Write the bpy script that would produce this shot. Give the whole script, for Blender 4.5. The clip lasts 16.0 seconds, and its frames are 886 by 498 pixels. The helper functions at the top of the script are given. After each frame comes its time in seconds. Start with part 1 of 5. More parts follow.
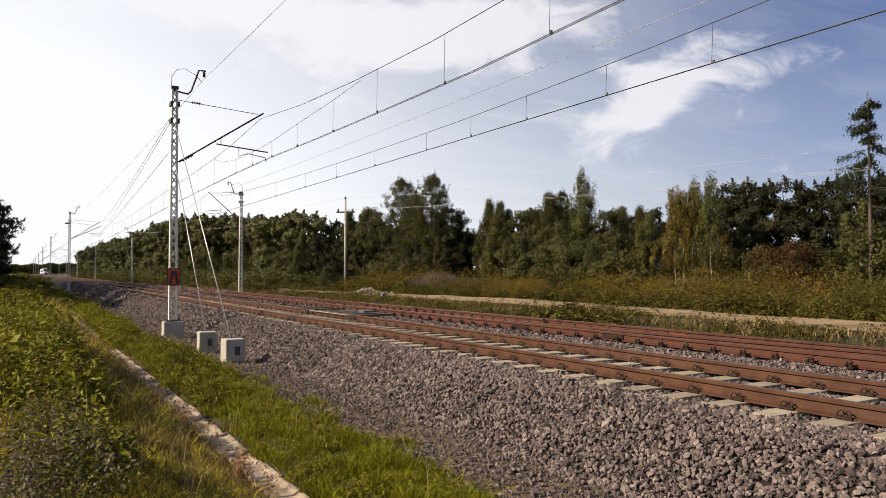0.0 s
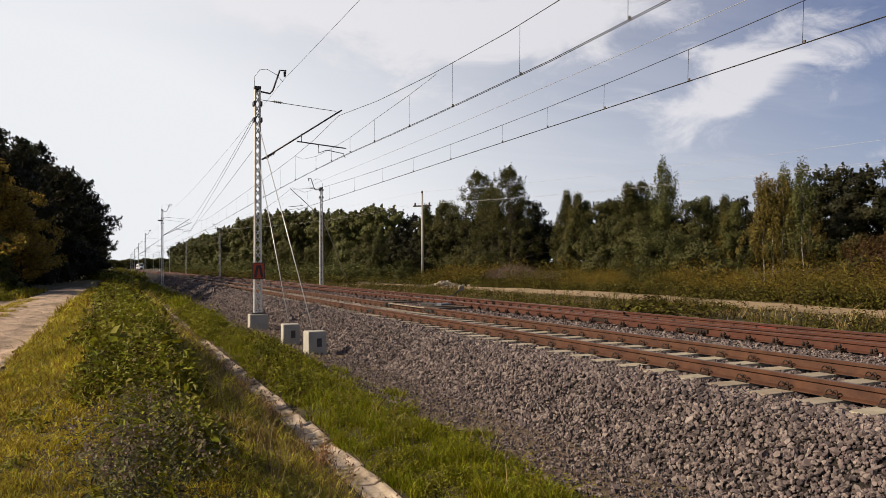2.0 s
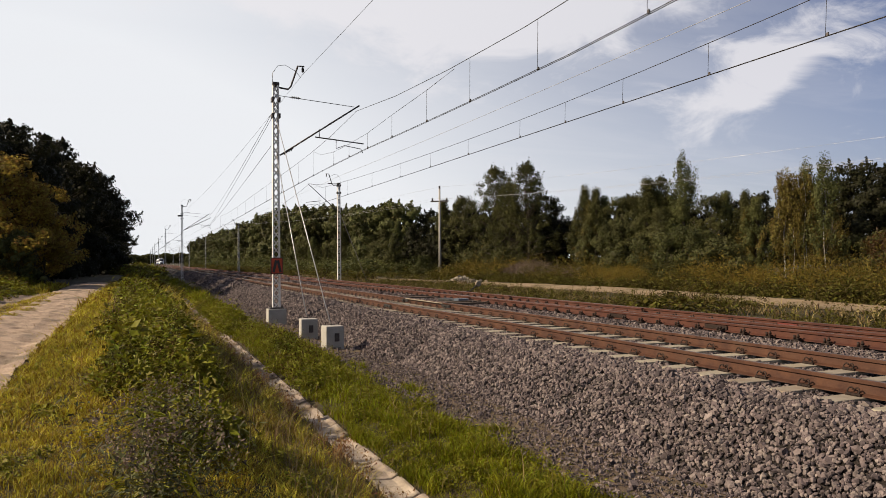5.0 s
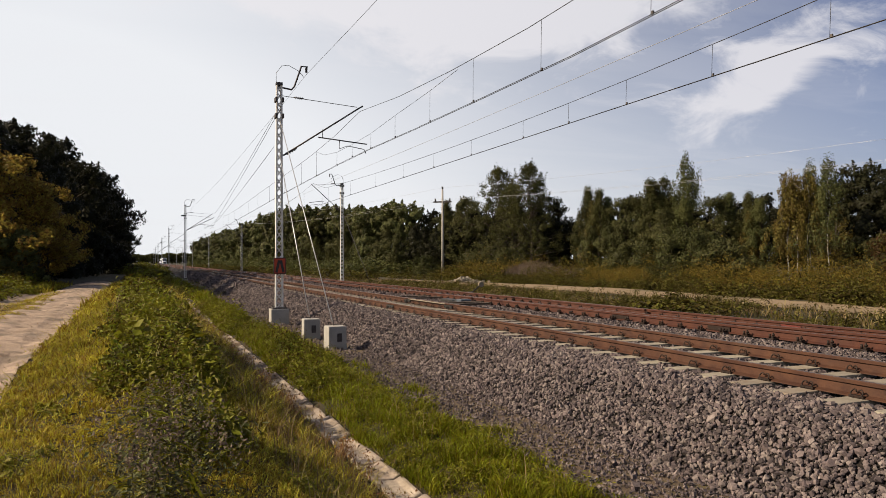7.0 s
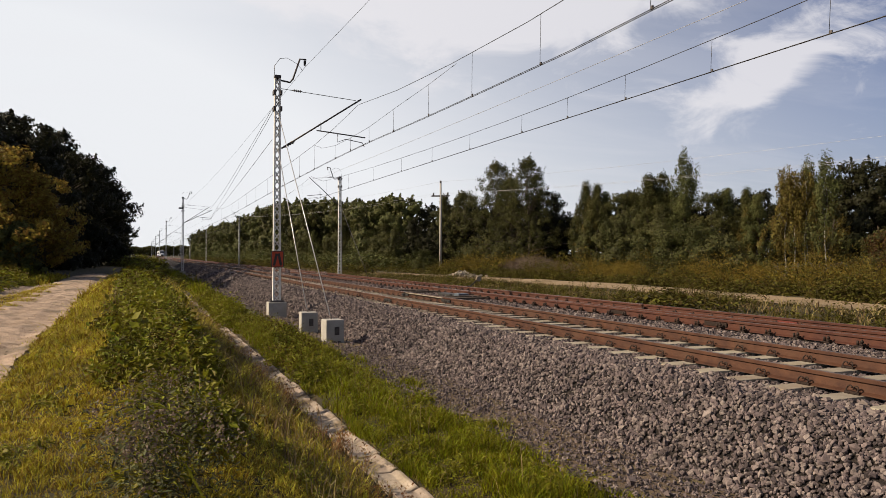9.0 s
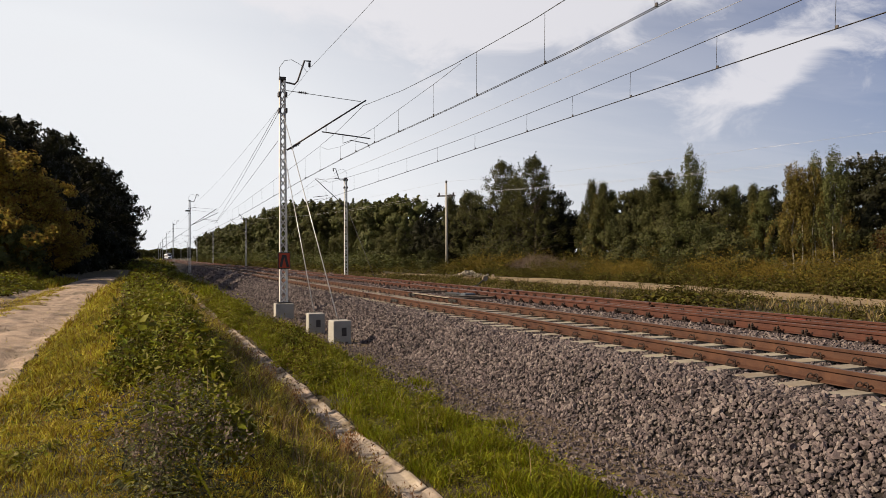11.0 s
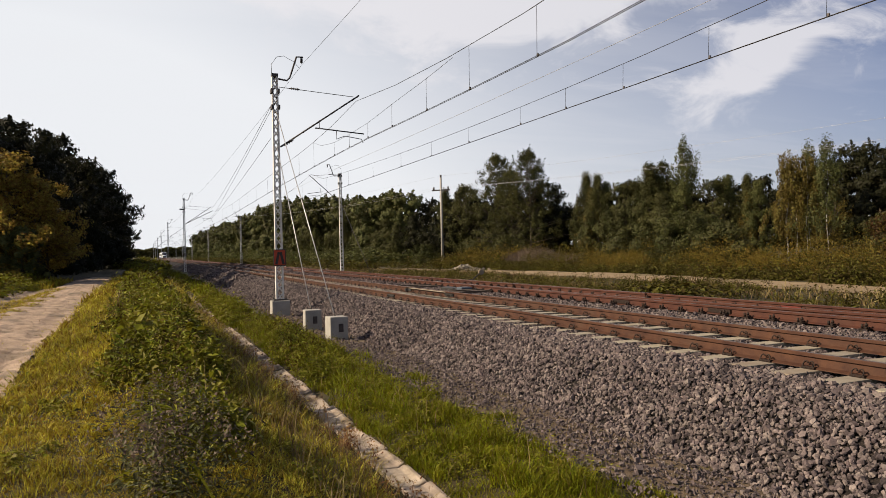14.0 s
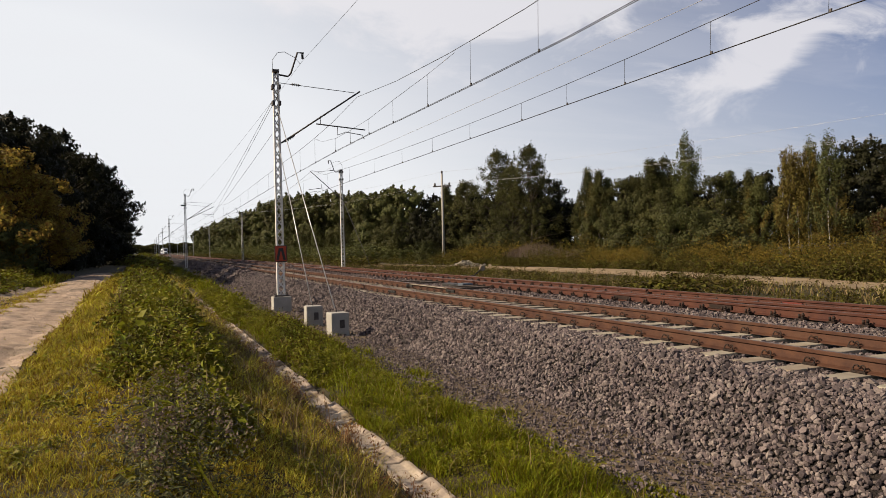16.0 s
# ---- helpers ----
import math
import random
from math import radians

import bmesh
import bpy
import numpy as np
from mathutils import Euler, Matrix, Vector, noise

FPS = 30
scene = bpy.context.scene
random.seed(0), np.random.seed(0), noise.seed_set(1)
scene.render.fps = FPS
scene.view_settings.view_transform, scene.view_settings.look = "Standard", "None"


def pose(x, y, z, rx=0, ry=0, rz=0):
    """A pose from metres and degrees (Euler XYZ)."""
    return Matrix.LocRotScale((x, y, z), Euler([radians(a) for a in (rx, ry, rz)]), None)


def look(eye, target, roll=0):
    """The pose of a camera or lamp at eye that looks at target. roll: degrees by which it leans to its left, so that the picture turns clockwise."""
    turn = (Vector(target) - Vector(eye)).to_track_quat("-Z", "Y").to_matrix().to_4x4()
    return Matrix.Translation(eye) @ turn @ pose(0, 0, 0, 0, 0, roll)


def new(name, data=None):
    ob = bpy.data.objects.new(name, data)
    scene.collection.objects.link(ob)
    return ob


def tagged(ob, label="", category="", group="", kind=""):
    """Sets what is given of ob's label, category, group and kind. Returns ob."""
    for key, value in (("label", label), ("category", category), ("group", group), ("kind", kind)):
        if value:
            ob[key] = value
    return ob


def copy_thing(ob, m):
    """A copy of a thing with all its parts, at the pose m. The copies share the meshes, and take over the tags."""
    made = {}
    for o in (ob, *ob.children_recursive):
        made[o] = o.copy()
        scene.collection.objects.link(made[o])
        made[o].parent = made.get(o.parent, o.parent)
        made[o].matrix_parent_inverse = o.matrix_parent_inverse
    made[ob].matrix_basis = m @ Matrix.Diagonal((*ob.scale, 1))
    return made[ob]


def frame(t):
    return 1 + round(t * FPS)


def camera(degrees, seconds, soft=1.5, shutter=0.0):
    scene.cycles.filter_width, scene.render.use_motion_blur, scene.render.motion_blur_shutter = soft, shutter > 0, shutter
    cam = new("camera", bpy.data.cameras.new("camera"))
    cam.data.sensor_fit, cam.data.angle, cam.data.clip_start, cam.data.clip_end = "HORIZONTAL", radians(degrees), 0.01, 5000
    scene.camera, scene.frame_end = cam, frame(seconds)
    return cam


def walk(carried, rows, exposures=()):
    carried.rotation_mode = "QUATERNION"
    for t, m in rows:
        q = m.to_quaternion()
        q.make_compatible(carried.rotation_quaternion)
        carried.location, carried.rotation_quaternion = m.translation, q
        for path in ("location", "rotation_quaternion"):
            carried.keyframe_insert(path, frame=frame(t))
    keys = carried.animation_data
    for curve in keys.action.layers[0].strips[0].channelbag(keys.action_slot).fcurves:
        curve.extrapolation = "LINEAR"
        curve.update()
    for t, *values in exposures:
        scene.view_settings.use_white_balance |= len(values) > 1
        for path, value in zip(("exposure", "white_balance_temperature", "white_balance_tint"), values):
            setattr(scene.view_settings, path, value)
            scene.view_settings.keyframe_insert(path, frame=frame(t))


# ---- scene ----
# ---- the camera and its way: x across the tracks, y along them, z = 0 on the rail heads ----
cam = camera(64.0, 16.0, soft=0.65)
EYE = (0.0, 0.0, 1.27)
ROWS = [
    (0.0, 91.835, 0.163, -30.612), (0.5, 91.606, 0.257, -28.780), (1.0, 91.226, 0.158, -28.061),
    (1.5, 91.189, 0.471, -25.492), (2.0, 91.302, 0.490, -24.411), (2.5, 91.448, 0.455, -24.021),
    (3.0, 91.198, 0.626, -23.778), (3.5, 91.037, 0.728, -23.775), (4.0, 91.008, 0.744, -23.218),
    (6.5, 90.881, 0.137, -23.012), (7.0, 90.984, 0.211, -22.794), (7.5, 90.611, 0.369, -22.858),
    (8.0, 90.819, 0.333, -22.758), (8.5, 90.777, 0.214, -22.673), (9.0, 90.508, -0.128, -22.975),
    (11.5, 90.500, 0.528, -22.432), (12.0, 90.486, 0.626, -22.720), (12.5, 90.597, 0.847, -22.921),
    (13.0, 90.426, 1.203, -22.559), (13.5, 90.235, 1.389, -22.628), (14.0, 90.043, 1.403, -22.819),
    (14.5, 90.064, 1.317, -23.025), (15.0, 89.940, 1.684, -22.674), (15.5, 89.915, 1.410, -22.660),
    (16.0, 89.727, 1.400, -22.730),
]
walk(cam, [(t, pose(*EYE, a, b, c)) for t, a, b, c in ROWS], exposures=[(0.0, 1.14), (0.5, 1.0), (1.0, 0.97), (2.0, 0.92), (16.0, 0.92)])

# ---- sky and sun ----
SUN_EL, SUN_AZ = radians(33), radians(-75)     # azimuth from +y, clockwise
world = bpy.data.worlds.new("sky")
scene.world = world
world.use_nodes = True
wn, wl = world.node_tree.nodes, world.node_tree.links
wn.clear()


def wnode(kind, **values):
    n = wn.new(kind)
    for k, v in values.items():
        n.inputs[k].default_value = v
    return n


def wmath(op, a, b):
    n = wn.new("ShaderNodeMath")
    n.operation = op
    for i, v in enumerate((a, b)):
        if isinstance(v, (int, float)):
            n.inputs[i].default_value = v
        else:
            wl.new(v, n.inputs[i])
    return n.outputs[0]


sky = wn.new("ShaderNodeTexSky")
sky.sky_type, sky.sun_disc = "NISHITA", False
sky.sun_elevation, sky.sun_rotation = SUN_EL, SUN_AZ
sky.air_density, sky.dust_density, sky.ozone_density = 1.15, 0.7, 4.5
coord = wn.new("ShaderNodeTexCoord")
sep = wn.new("ShaderNodeSeparateXYZ")
wl.new(coord.outputs["Generated"], sep.inputs[0])
height = wmath("ADD", wmath("MAXIMUM", sep.outputs[2], 0.0), 0.06)
flat = wn.new("ShaderNodeCombineXYZ")
wl.new(wmath("DIVIDE", sep.outputs[0], height), flat.inputs[0])
wl.new(wmath("DIVIDE", sep.outputs[1], height), flat.inputs[1])
turned = wn.new("ShaderNodeMapping")
turned.inputs["Rotation"].default_value = (0, 0, radians(-14))
turned.inputs["Scale"].default_value = (0.42, 1.25, 1.0)
wl.new(flat.outputs[0], turned.inputs[0])
big = wnode("ShaderNodeTexNoise", Scale=1.15, Detail=10.0, Roughness=0.62, Distortion=0.7)
wl.new(turned.outputs[0], big.inputs["Vector"])
ramp = wn.new("ShaderNodeValToRGB")
ramp.color_ramp.elements[0].position, ramp.color_ramp.elements[1].position = 0.46, 0.60
wl.new(big.outputs["Fac"], ramp.inputs[0])
parts = wn.new("ShaderNodeSeparateXYZ")
wl.new(flat.outputs[0], parts.inputs[0])
# banks of high cloud over the line, thin veils elsewhere: across and up, seen from the verge
AHEAD = radians(22.7)
fwd = wmath("MAXIMUM", wmath("ADD", wmath("MULTIPLY", sep.outputs[0], math.sin(AHEAD)), wmath("MULTIPLY", sep.outputs[1], math.cos(AHEAD))), 0.2)
across = wmath("DIVIDE", wmath("SUBTRACT", wmath("MULTIPLY", sep.outputs[0], math.cos(AHEAD)), wmath("MULTIPLY", sep.outputs[1], math.sin(AHEAD))), fwd)
above = wmath("DIVIDE", sep.outputs[2], fwd)
drift = 0.0
for cu, cv, lu, lv, tilt, dense in ((-0.12, 0.365, 0.30, 0.055, -9, 1.2), (0.20, 0.355, 0.22, 0.05, 16, 1.05), (0.455, 0.262, 0.125, 0.045, 36, 1.25), (0.60, 0.30, 0.12, 0.03, 12, 0.35), (-0.02, 0.52, 0.5, 0.06, 4, 0.6)):
    c, n = math.cos(radians(tilt)), math.sin(radians(tilt))
    du, dv = wmath("SUBTRACT", across, cu), wmath("SUBTRACT", above, cv)
    a = wmath("DIVIDE", wmath("ADD", wmath("MULTIPLY", du, c), wmath("MULTIPLY", dv, n)), lu)
    b = wmath("DIVIDE", wmath("SUBTRACT", wmath("MULTIPLY", dv, c), wmath("MULTIPLY", du, n)), lv)
    fall = wmath("DIVIDE", dense, wmath("ADD", 1.0, wmath("POWER", wmath("ADD", wmath("MULTIPLY", a, a), wmath("MULTIPLY", b, b)), 1.6)))
    drift = wmath("ADD", drift, fall)
plane = wn.new("ShaderNodeCombineXYZ")
wl.new(across, plane.inputs[0])
wl.new(above, plane.inputs[1])
streak = wn.new("ShaderNodeMapping")
streak.inputs["Rotation"].default_value, streak.inputs["Scale"].default_value = (0, 0, radians(-24)), (1.0, 2.0, 1.0)
wl.new(plane.outputs[0], streak.inputs[0])
ragged = wnode("ShaderNodeTexNoise", Scale=7.5, Detail=10.0, Roughness=0.62, Distortion=0.5)
wl.new(streak.outputs[0], ragged.inputs["Vector"])
edge = wn.new("ShaderNodeMapRange")
edge.interpolation_type = "SMOOTHSTEP"
for k, v in ((1, 0.26), (2, 0.95), (3, 0.0), (4, 0.8)):
    edge.inputs[k].default_value = v
wl.new(wmath("ADD", wmath("MULTIPLY", drift, 0.75), wmath("MULTIPLY", wmath("SUBTRACT", ragged.outputs["Fac"], 0.5), 2.1)), edge.inputs[0])
cover = wmath("MAXIMUM", edge.outputs[0], wmath("MULTIPLY", ramp.outputs[0], 0.10))
# milky air towards the sun and along the horizon
side = wn.new("ShaderNodeVectorMath")
side.operation = "DOT_PRODUCT"
side.inputs[1].default_value = (math.sin(SUN_AZ), math.cos(SUN_AZ), 0.25)
wl.new(coord.outputs["Generated"], side.inputs[0])
glow = wn.new("ShaderNodeMapRange")
glow.interpolation_type = "SMOOTHSTEP"
wl.new(side.outputs["Value"], glow.inputs[0])
for k, v in ((1, -0.8), (2, 0.46), (3, 0.0), (4, 0.95)):
    glow.inputs[k].default_value = v
rim = wn.new("ShaderNodeMapRange")
wl.new(sep.outputs[2], rim.inputs[0])
for k, v in ((1, 0.0), (2, 0.30), (3, 0.5), (4, 0.0)):
    rim.inputs[k].default_value = v
haze = wn.new("ShaderNodeMixRGB")
haze.inputs[2].default_value = (8.9, 9.05, 9.35, 1)
sunward = wn.new("ShaderNodeMapRange")
sunward.interpolation_type = "SMOOTHSTEP"
wl.new(side.outputs["Value"], sunward.inputs[0])
for k, v in ((1, -0.95), (2, -0.35), (3, 0.12), (4, 1.0)):
    sunward.inputs[k].default_value = v
overhead = wn.new("ShaderNodeMapRange")
overhead.interpolation_type = "SMOOTHSTEP"
wl.new(sep.outputs[2], overhead.inputs[0])
for k, v in ((1, 0.30), (2, 0.85), (3, 1.0), (4, 0.12)):
    overhead.inputs[k].default_value = v
wl.new(wmath("MINIMUM", wmath("ADD", wmath("MULTIPLY", glow.outputs[0], overhead.outputs[0]), wmath("MULTIPLY", rim.outputs[0], sunward.outputs[0])), 0.97), haze.inputs[0])
cool = wn.new("ShaderNodeMixRGB")
cool.blend_type = "MULTIPLY"
cool.inputs[0].default_value, cool.inputs[2].default_value = 1.0, (0.535, 0.515, 0.685, 1)
wl.new(sky.outputs[0], cool.inputs[1])
wl.new(cool.outputs[0], haze.inputs[1])
cloud = wn.new("ShaderNodeMixRGB")
cloud.inputs[2].default_value = (8.5, 8.3, 8.6, 1)
wl.new(cover, cloud.inputs[0])
wl.new(haze.outputs[0], cloud.inputs[1])
back = wnode("ShaderNodeBackground", Strength=0.0515)
wl.new(cloud.outputs[0], back.inputs[0])
wl.new(back.outputs[0], wn.new("ShaderNodeOutputWorld").inputs[0])

sun = new("sun", bpy.data.lights.new("sun", "SUN"))
sun.data.energy, sun.data.angle, sun.data.color = 5.0, radians(0.6), (1.0, 0.81, 0.58)
toward = Vector((math.sin(SUN_AZ) * math.cos(SUN_EL), math.cos(SUN_AZ) * math.cos(SUN_EL), math.sin(SUN_EL)))
sun.matrix_world = look(toward * 60, (0, 0, 0))


# ---- materials ----
def material(name, dark, light, scale=4.0, fine=40.0, rough=0.8, metal=0.0, bump=0.3, vary="", spread=0.25, thin=0.0, third=None, size=0.02):
    """Two scales of noise between two colours (and stains of a third), relief, and a change from piece to piece."""
    m = bpy.data.materials.new(name)
    m.use_nodes = True
    n, l = m.node_tree.nodes, m.node_tree.links
    b = n["Principled BSDF"]
    geo = n.new("ShaderNodeNewGeometry")
    tex = []
    for s, d in ((scale, 4.0), (fine, 3.0)):
        t = n.new("ShaderNodeTexNoise")
        t.inputs["Scale"].default_value, t.inputs["Detail"].default_value = s, d
        l.new(geo.outputs["Position"], t.inputs["Vector"])
        tex.append(t)
    both = n.new("ShaderNodeMath")
    both.operation = "MULTIPLY_ADD"
    l.new(tex[1].outputs["Fac"], both.inputs[0])
    both.inputs[1].default_value = 0.55
    half = n.new("ShaderNodeMath")
    half.operation = "MULTIPLY_ADD"
    l.new(tex[0].outputs["Fac"], half.inputs[0])
    half.inputs[1].default_value, half.inputs[2].default_value = 0.9, -0.22
    l.new(half.outputs[0], both.inputs[2])
    r = n.new("ShaderNodeValToRGB")
    r.color_ramp.elements[0].color, r.color_ramp.elements[1].color = (*dark, 1), (*light, 1)
    r.color_ramp.elements[0].position, r.color_ramp.elements[1].position = 0.3, 0.75
    l.new(both.outputs[0], r.inputs[0])
    out = r.outputs[0]
    if third:
        t = n.new("ShaderNodeTexNoise")
        t.inputs["Scale"].default_value, t.inputs["Detail"].default_value = scale * 0.37, 5.0
        l.new(geo.outputs["Position"], t.inputs["Vector"])
        rr = n.new("ShaderNodeValToRGB")
        rr.color_ramp.elements[0].position, rr.color_ramp.elements[1].position = 0.52, 0.68
        l.new(t.outputs["Fac"], rr.inputs[0])
        mx = n.new("ShaderNodeMixRGB")
        l.new(rr.outputs[0], mx.inputs[0])
        l.new(out, mx.inputs[1])
        mx.inputs[2].default_value = (*third, 1)
        out = mx.outputs[0]
    if vary:
        src = geo.outputs["Random Per Island"] if vary == "island" else n.new("ShaderNodeObjectInfo").outputs["Random"]
        hsv = n.new("ShaderNodeHueSaturation")
        for key, a, c in (("Value", 1 - spread, 1 + spread), ("Hue", 0.5 - spread * 0.07, 0.5 + spread * 0.07)):
            mr = n.new("ShaderNodeMapRange")
            l.new(src, mr.inputs[0])
            mr.inputs[3].default_value, mr.inputs[4].default_value = a, c
            l.new(mr.outputs[0], hsv.inputs[key])
        l.new(out, hsv.inputs["Color"])
        out = hsv.outputs[0]
    l.new(out, b.inputs["Base Color"])
    b.inputs["Roughness"].default_value, b.inputs["Metallic"].default_value = rough, metal
    b.inputs["Specular IOR Level"].default_value = 0.12 if thin else 0.3
    if bump:
        bp = n.new("ShaderNodeBump")
        bp.inputs["Strength"].default_value, bp.inputs["Distance"].default_value = bump, size
        l.new(both.outputs[0], bp.inputs["Height"])
        l.new(bp.outputs[0], b.inputs["Normal"])
    if thin:
        tr = n.new("ShaderNodeBsdfTranslucent")
        l.new(out, tr.inputs[0])
        mix = n.new("ShaderNodeMixShader")
        mix.inputs[0].default_value = thin
        l.new(b.outputs[0], mix.inputs[1])
        l.new(tr.outputs[0], mix.inputs[2])
        l.new(mix.outputs[0], n["Material Output"].inputs[0])
    return m


# earth darkened so that gaps between blades look shaded
M_SHADED_EARTH = material("earth", (0.014, 0.012, 0.004), (0.041, 0.032, 0.010), 1.2, 30, 0.95, bump=0.6, third=(0.031, 0.022, 0.008))
M_DIRT = material("pale_dirt", (0.190, 0.140, 0.102), (0.380, 0.288, 0.218), 2.3, 34, 0.95, bump=1.0, third=(0.120, 0.098, 0.074), size=0.05)
M_SAND = material("sand", (0.150, 0.107, 0.063), (0.230, 0.172, 0.108), 0.6, 9, 0.95, bump=0.6, third=(0.078, 0.063, 0.029))
M_GRIT = material("fine_grit", (0.054, 0.039, 0.025), (0.128, 0.091, 0.060), 9, 70, 0.95, bump=0.9, third=(0.080, 0.063, 0.028), size=0.03)
# bed colour is near black: the shade in the gaps between stones is painted in
M_SHADED_BED = material("ballast_bed", (0.004, 0.003, 0.003), (0.026, 0.019, 0.016), 22, 44, 0.95, bump=1.0, size=0.06)
M_STONE = material("granite_stone", (0.047, 0.037, 0.037), (0.135, 0.104, 0.104), 7, 60, 0.85, bump=0.4, vary="island", spread=0.68, size=0.01)
M_RAIL = material("rusty_rail", (0.030, 0.011, 0.007), (0.071, 0.030, 0.015), 5, 60, 0.72, 0.15, 0.35, third=(0.054, 0.026, 0.015), size=0.004)
M_RAILRED = material("red_rusty_rail", (0.034, 0.010, 0.007), (0.067, 0.022, 0.011), 4, 60, 0.75, 0.1, 0.35, third=(0.054, 0.022, 0.014), size=0.004)
M_RUN = material("worn_rail_top", (0.097, 0.064, 0.045), (0.171, 0.123, 0.092), 6, 90, 0.42, 0.6, 0.1, size=0.002)
M_CLIP = material("rusty_clip", (0.006, 0.0035, 0.0025), (0.022, 0.010, 0.006), 20, 90, 0.7, 0.2, 0.3, size=0.003)
M_CONC = material("pale_concrete", (0.173, 0.151, 0.119), (0.243, 0.219, 0.176), 5, 60, 0.9, 0, 0.3, "object", 0.14, third=(0.181, 0.144, 0.104), size=0.006)
M_BLOCK = material("cast_concrete", (0.213, 0.204, 0.186), (0.290, 0.280, 0.261), 4, 70, 0.88, 0, 0.35, third=(0.239, 0.221, 0.194), size=0.006)
M_GUTTER = material("gutter_concrete", (0.191, 0.155, 0.125), (0.315, 0.260, 0.214), 5, 50, 0.92, 0, 0.6, "object", 0.16, third=(0.090, 0.064, 0.038), size=0.015)
M_STEEL = material("galvanised_steel", (0.430, 0.424, 0.409), (0.569, 0.562, 0.548), 6, 60, 0.6, 0.0, 0.15, third=(0.361, 0.332, 0.298), size=0.003)
M_IRON = material("dark_iron", (0.029, 0.027, 0.029), (0.076, 0.066, 0.063), 6, 60, 0.6, 0.4, 0.2, size=0.003)
M_WIRE = material("catenary_wire", (0.022, 0.021, 0.022), (0.050, 0.047, 0.045), 3, 40, 0.5, 0.6, 0)
M_PALEWIRE = material("bright_cable", (0.265, 0.265, 0.265), (0.378, 0.378, 0.378), 3, 40, 0.4, 0.5, 0)
M_RED = material("sign_orange_red", (0.282, 0.037, 0.013), (0.352, 0.050, 0.018), 5, 50, 0.55, 0, 0.05)
M_FADED = material("faded_red_paint", (0.066, 0.013, 0.009), (0.106, 0.021, 0.015), 9, 60, 0.8, 0, 0.2)
M_BLACK = material("black_paint", (0.012, 0.012, 0.012), (0.03, 0.028, 0.027), 6, 60, 0.55, 0, 0.1)
M_BLUE = material("blue_paint", (0.02, 0.035, 0.17), (0.035, 0.055, 0.24), 3, 40, 0.3, 0, 0.03)
M_GLASS = material("dark_window", (0.012, 0.014, 0.018), (0.03, 0.033, 0.04), 2, 20, 0.08, 0, 0)
M_CAR = material("white_train_paint", (0.66, 0.67, 0.70), (0.78, 0.79, 0.81), 2, 30, 0.3, 0, 0.02)
M_GREYCAR = material("grey_train_paint", (0.07, 0.07, 0.075), (0.12, 0.12, 0.125), 2, 30, 0.3, 0, 0.02)
M_YELLOW = material("yellow_paint", (0.60, 0.45, 0.03), (0.72, 0.55, 0.05), 3, 30, 0.5, 0, 0.02)
M_BLUEGREY = material("blue_grey_paint", (0.046, 0.056, 0.076), (0.076, 0.095, 0.117), 4, 40, 0.5, 0.2, 0.1)
M_BARK = material("bark", (0.029, 0.022, 0.016), (0.088, 0.072, 0.057), 6, 40, 0.95, 0, 0.7, size=0.02)
M_BIRCH = material("birch_bark", (0.170, 0.160, 0.142), (0.330, 0.318, 0.296), 3, 14, 0.85, 0, 0.3, third=(0.032, 0.029, 0.025))
LEAF = dict(rough=0.62, bump=0, vary="island", thin=0.28)
GLOSSY = {**LEAF, "rough": 0.6, "thin": 0.26}
M_GREEN = material("green_leaves", (0.027, 0.030, 0.009), (0.067, 0.064, 0.019), 0.5, 5, spread=0.3, **LEAF)
# green leaves coloured far darker, to stand for foliage in shade
M_SHADED = material("shaded_green_leaves", (0.009, 0.010, 0.004), (0.020, 0.020, 0.007), 0.5, 5, spread=0.3, **LEAF)
M_OLIVE = material("olive_leaves", (0.043, 0.050, 0.015), (0.095, 0.097, 0.032), 0.5, 5, spread=0.3, **LEAF)
M_GOLD = material("yellowing_leaves", (0.060, 0.047, 0.010), (0.120, 0.092, 0.022), 0.5, 5, spread=0.3, **LEAF)
M_MAPLE = material("maple_leaves", (0.130, 0.098, 0.020), (0.300, 0.205, 0.044), 0.5, 5, spread=0.4, **{**LEAF, "thin": 0.55})
M_WILLOW = material("willow_leaves", (0.022, 0.026, 0.007), (0.056, 0.056, 0.016), 0.5, 5, spread=0.35, **LEAF)
M_RUST = material("russet_leaves", (0.026, 0.014, 0.005), (0.048, 0.025, 0.007), 0.5, 5, spread=0.3, **LEAF)
# alder leaf colour lowered to give the wood's shaded inside
M_SHADED_ALDER = material("shaded_alder_leaves", (0.012, 0.013, 0.005), (0.028, 0.027, 0.009), 0.5, 5, spread=0.35, **LEAF)
M_SPRUCE = material("spruce_needles", (0.011, 0.018, 0.008), (0.027, 0.034, 0.014), 0.5, 5, spread=0.35, **LEAF)
M_GRASS = material("grass_blades", (0.168, 0.132, 0.014), (0.327, 0.245, 0.023), 0.55, 6, spread=0.6, third=(0.275, 0.194, 0.020), **GLOSSY)
M_LUSH = material("lush_grass", (0.080, 0.084, 0.002), (0.174, 0.165, 0.006), 0.7, 6, spread=0.6, **GLOSSY)
M_DRY = material("dry_stalks", (0.115, 0.084, 0.038), (0.239, 0.176, 0.088), 1, 8, spread=0.4, **LEAF)
M_WEED = material("weed_leaves", (0.059, 0.060, 0.006), (0.149, 0.131, 0.012), 0.8, 7, spread=0.7, **GLOSSY)
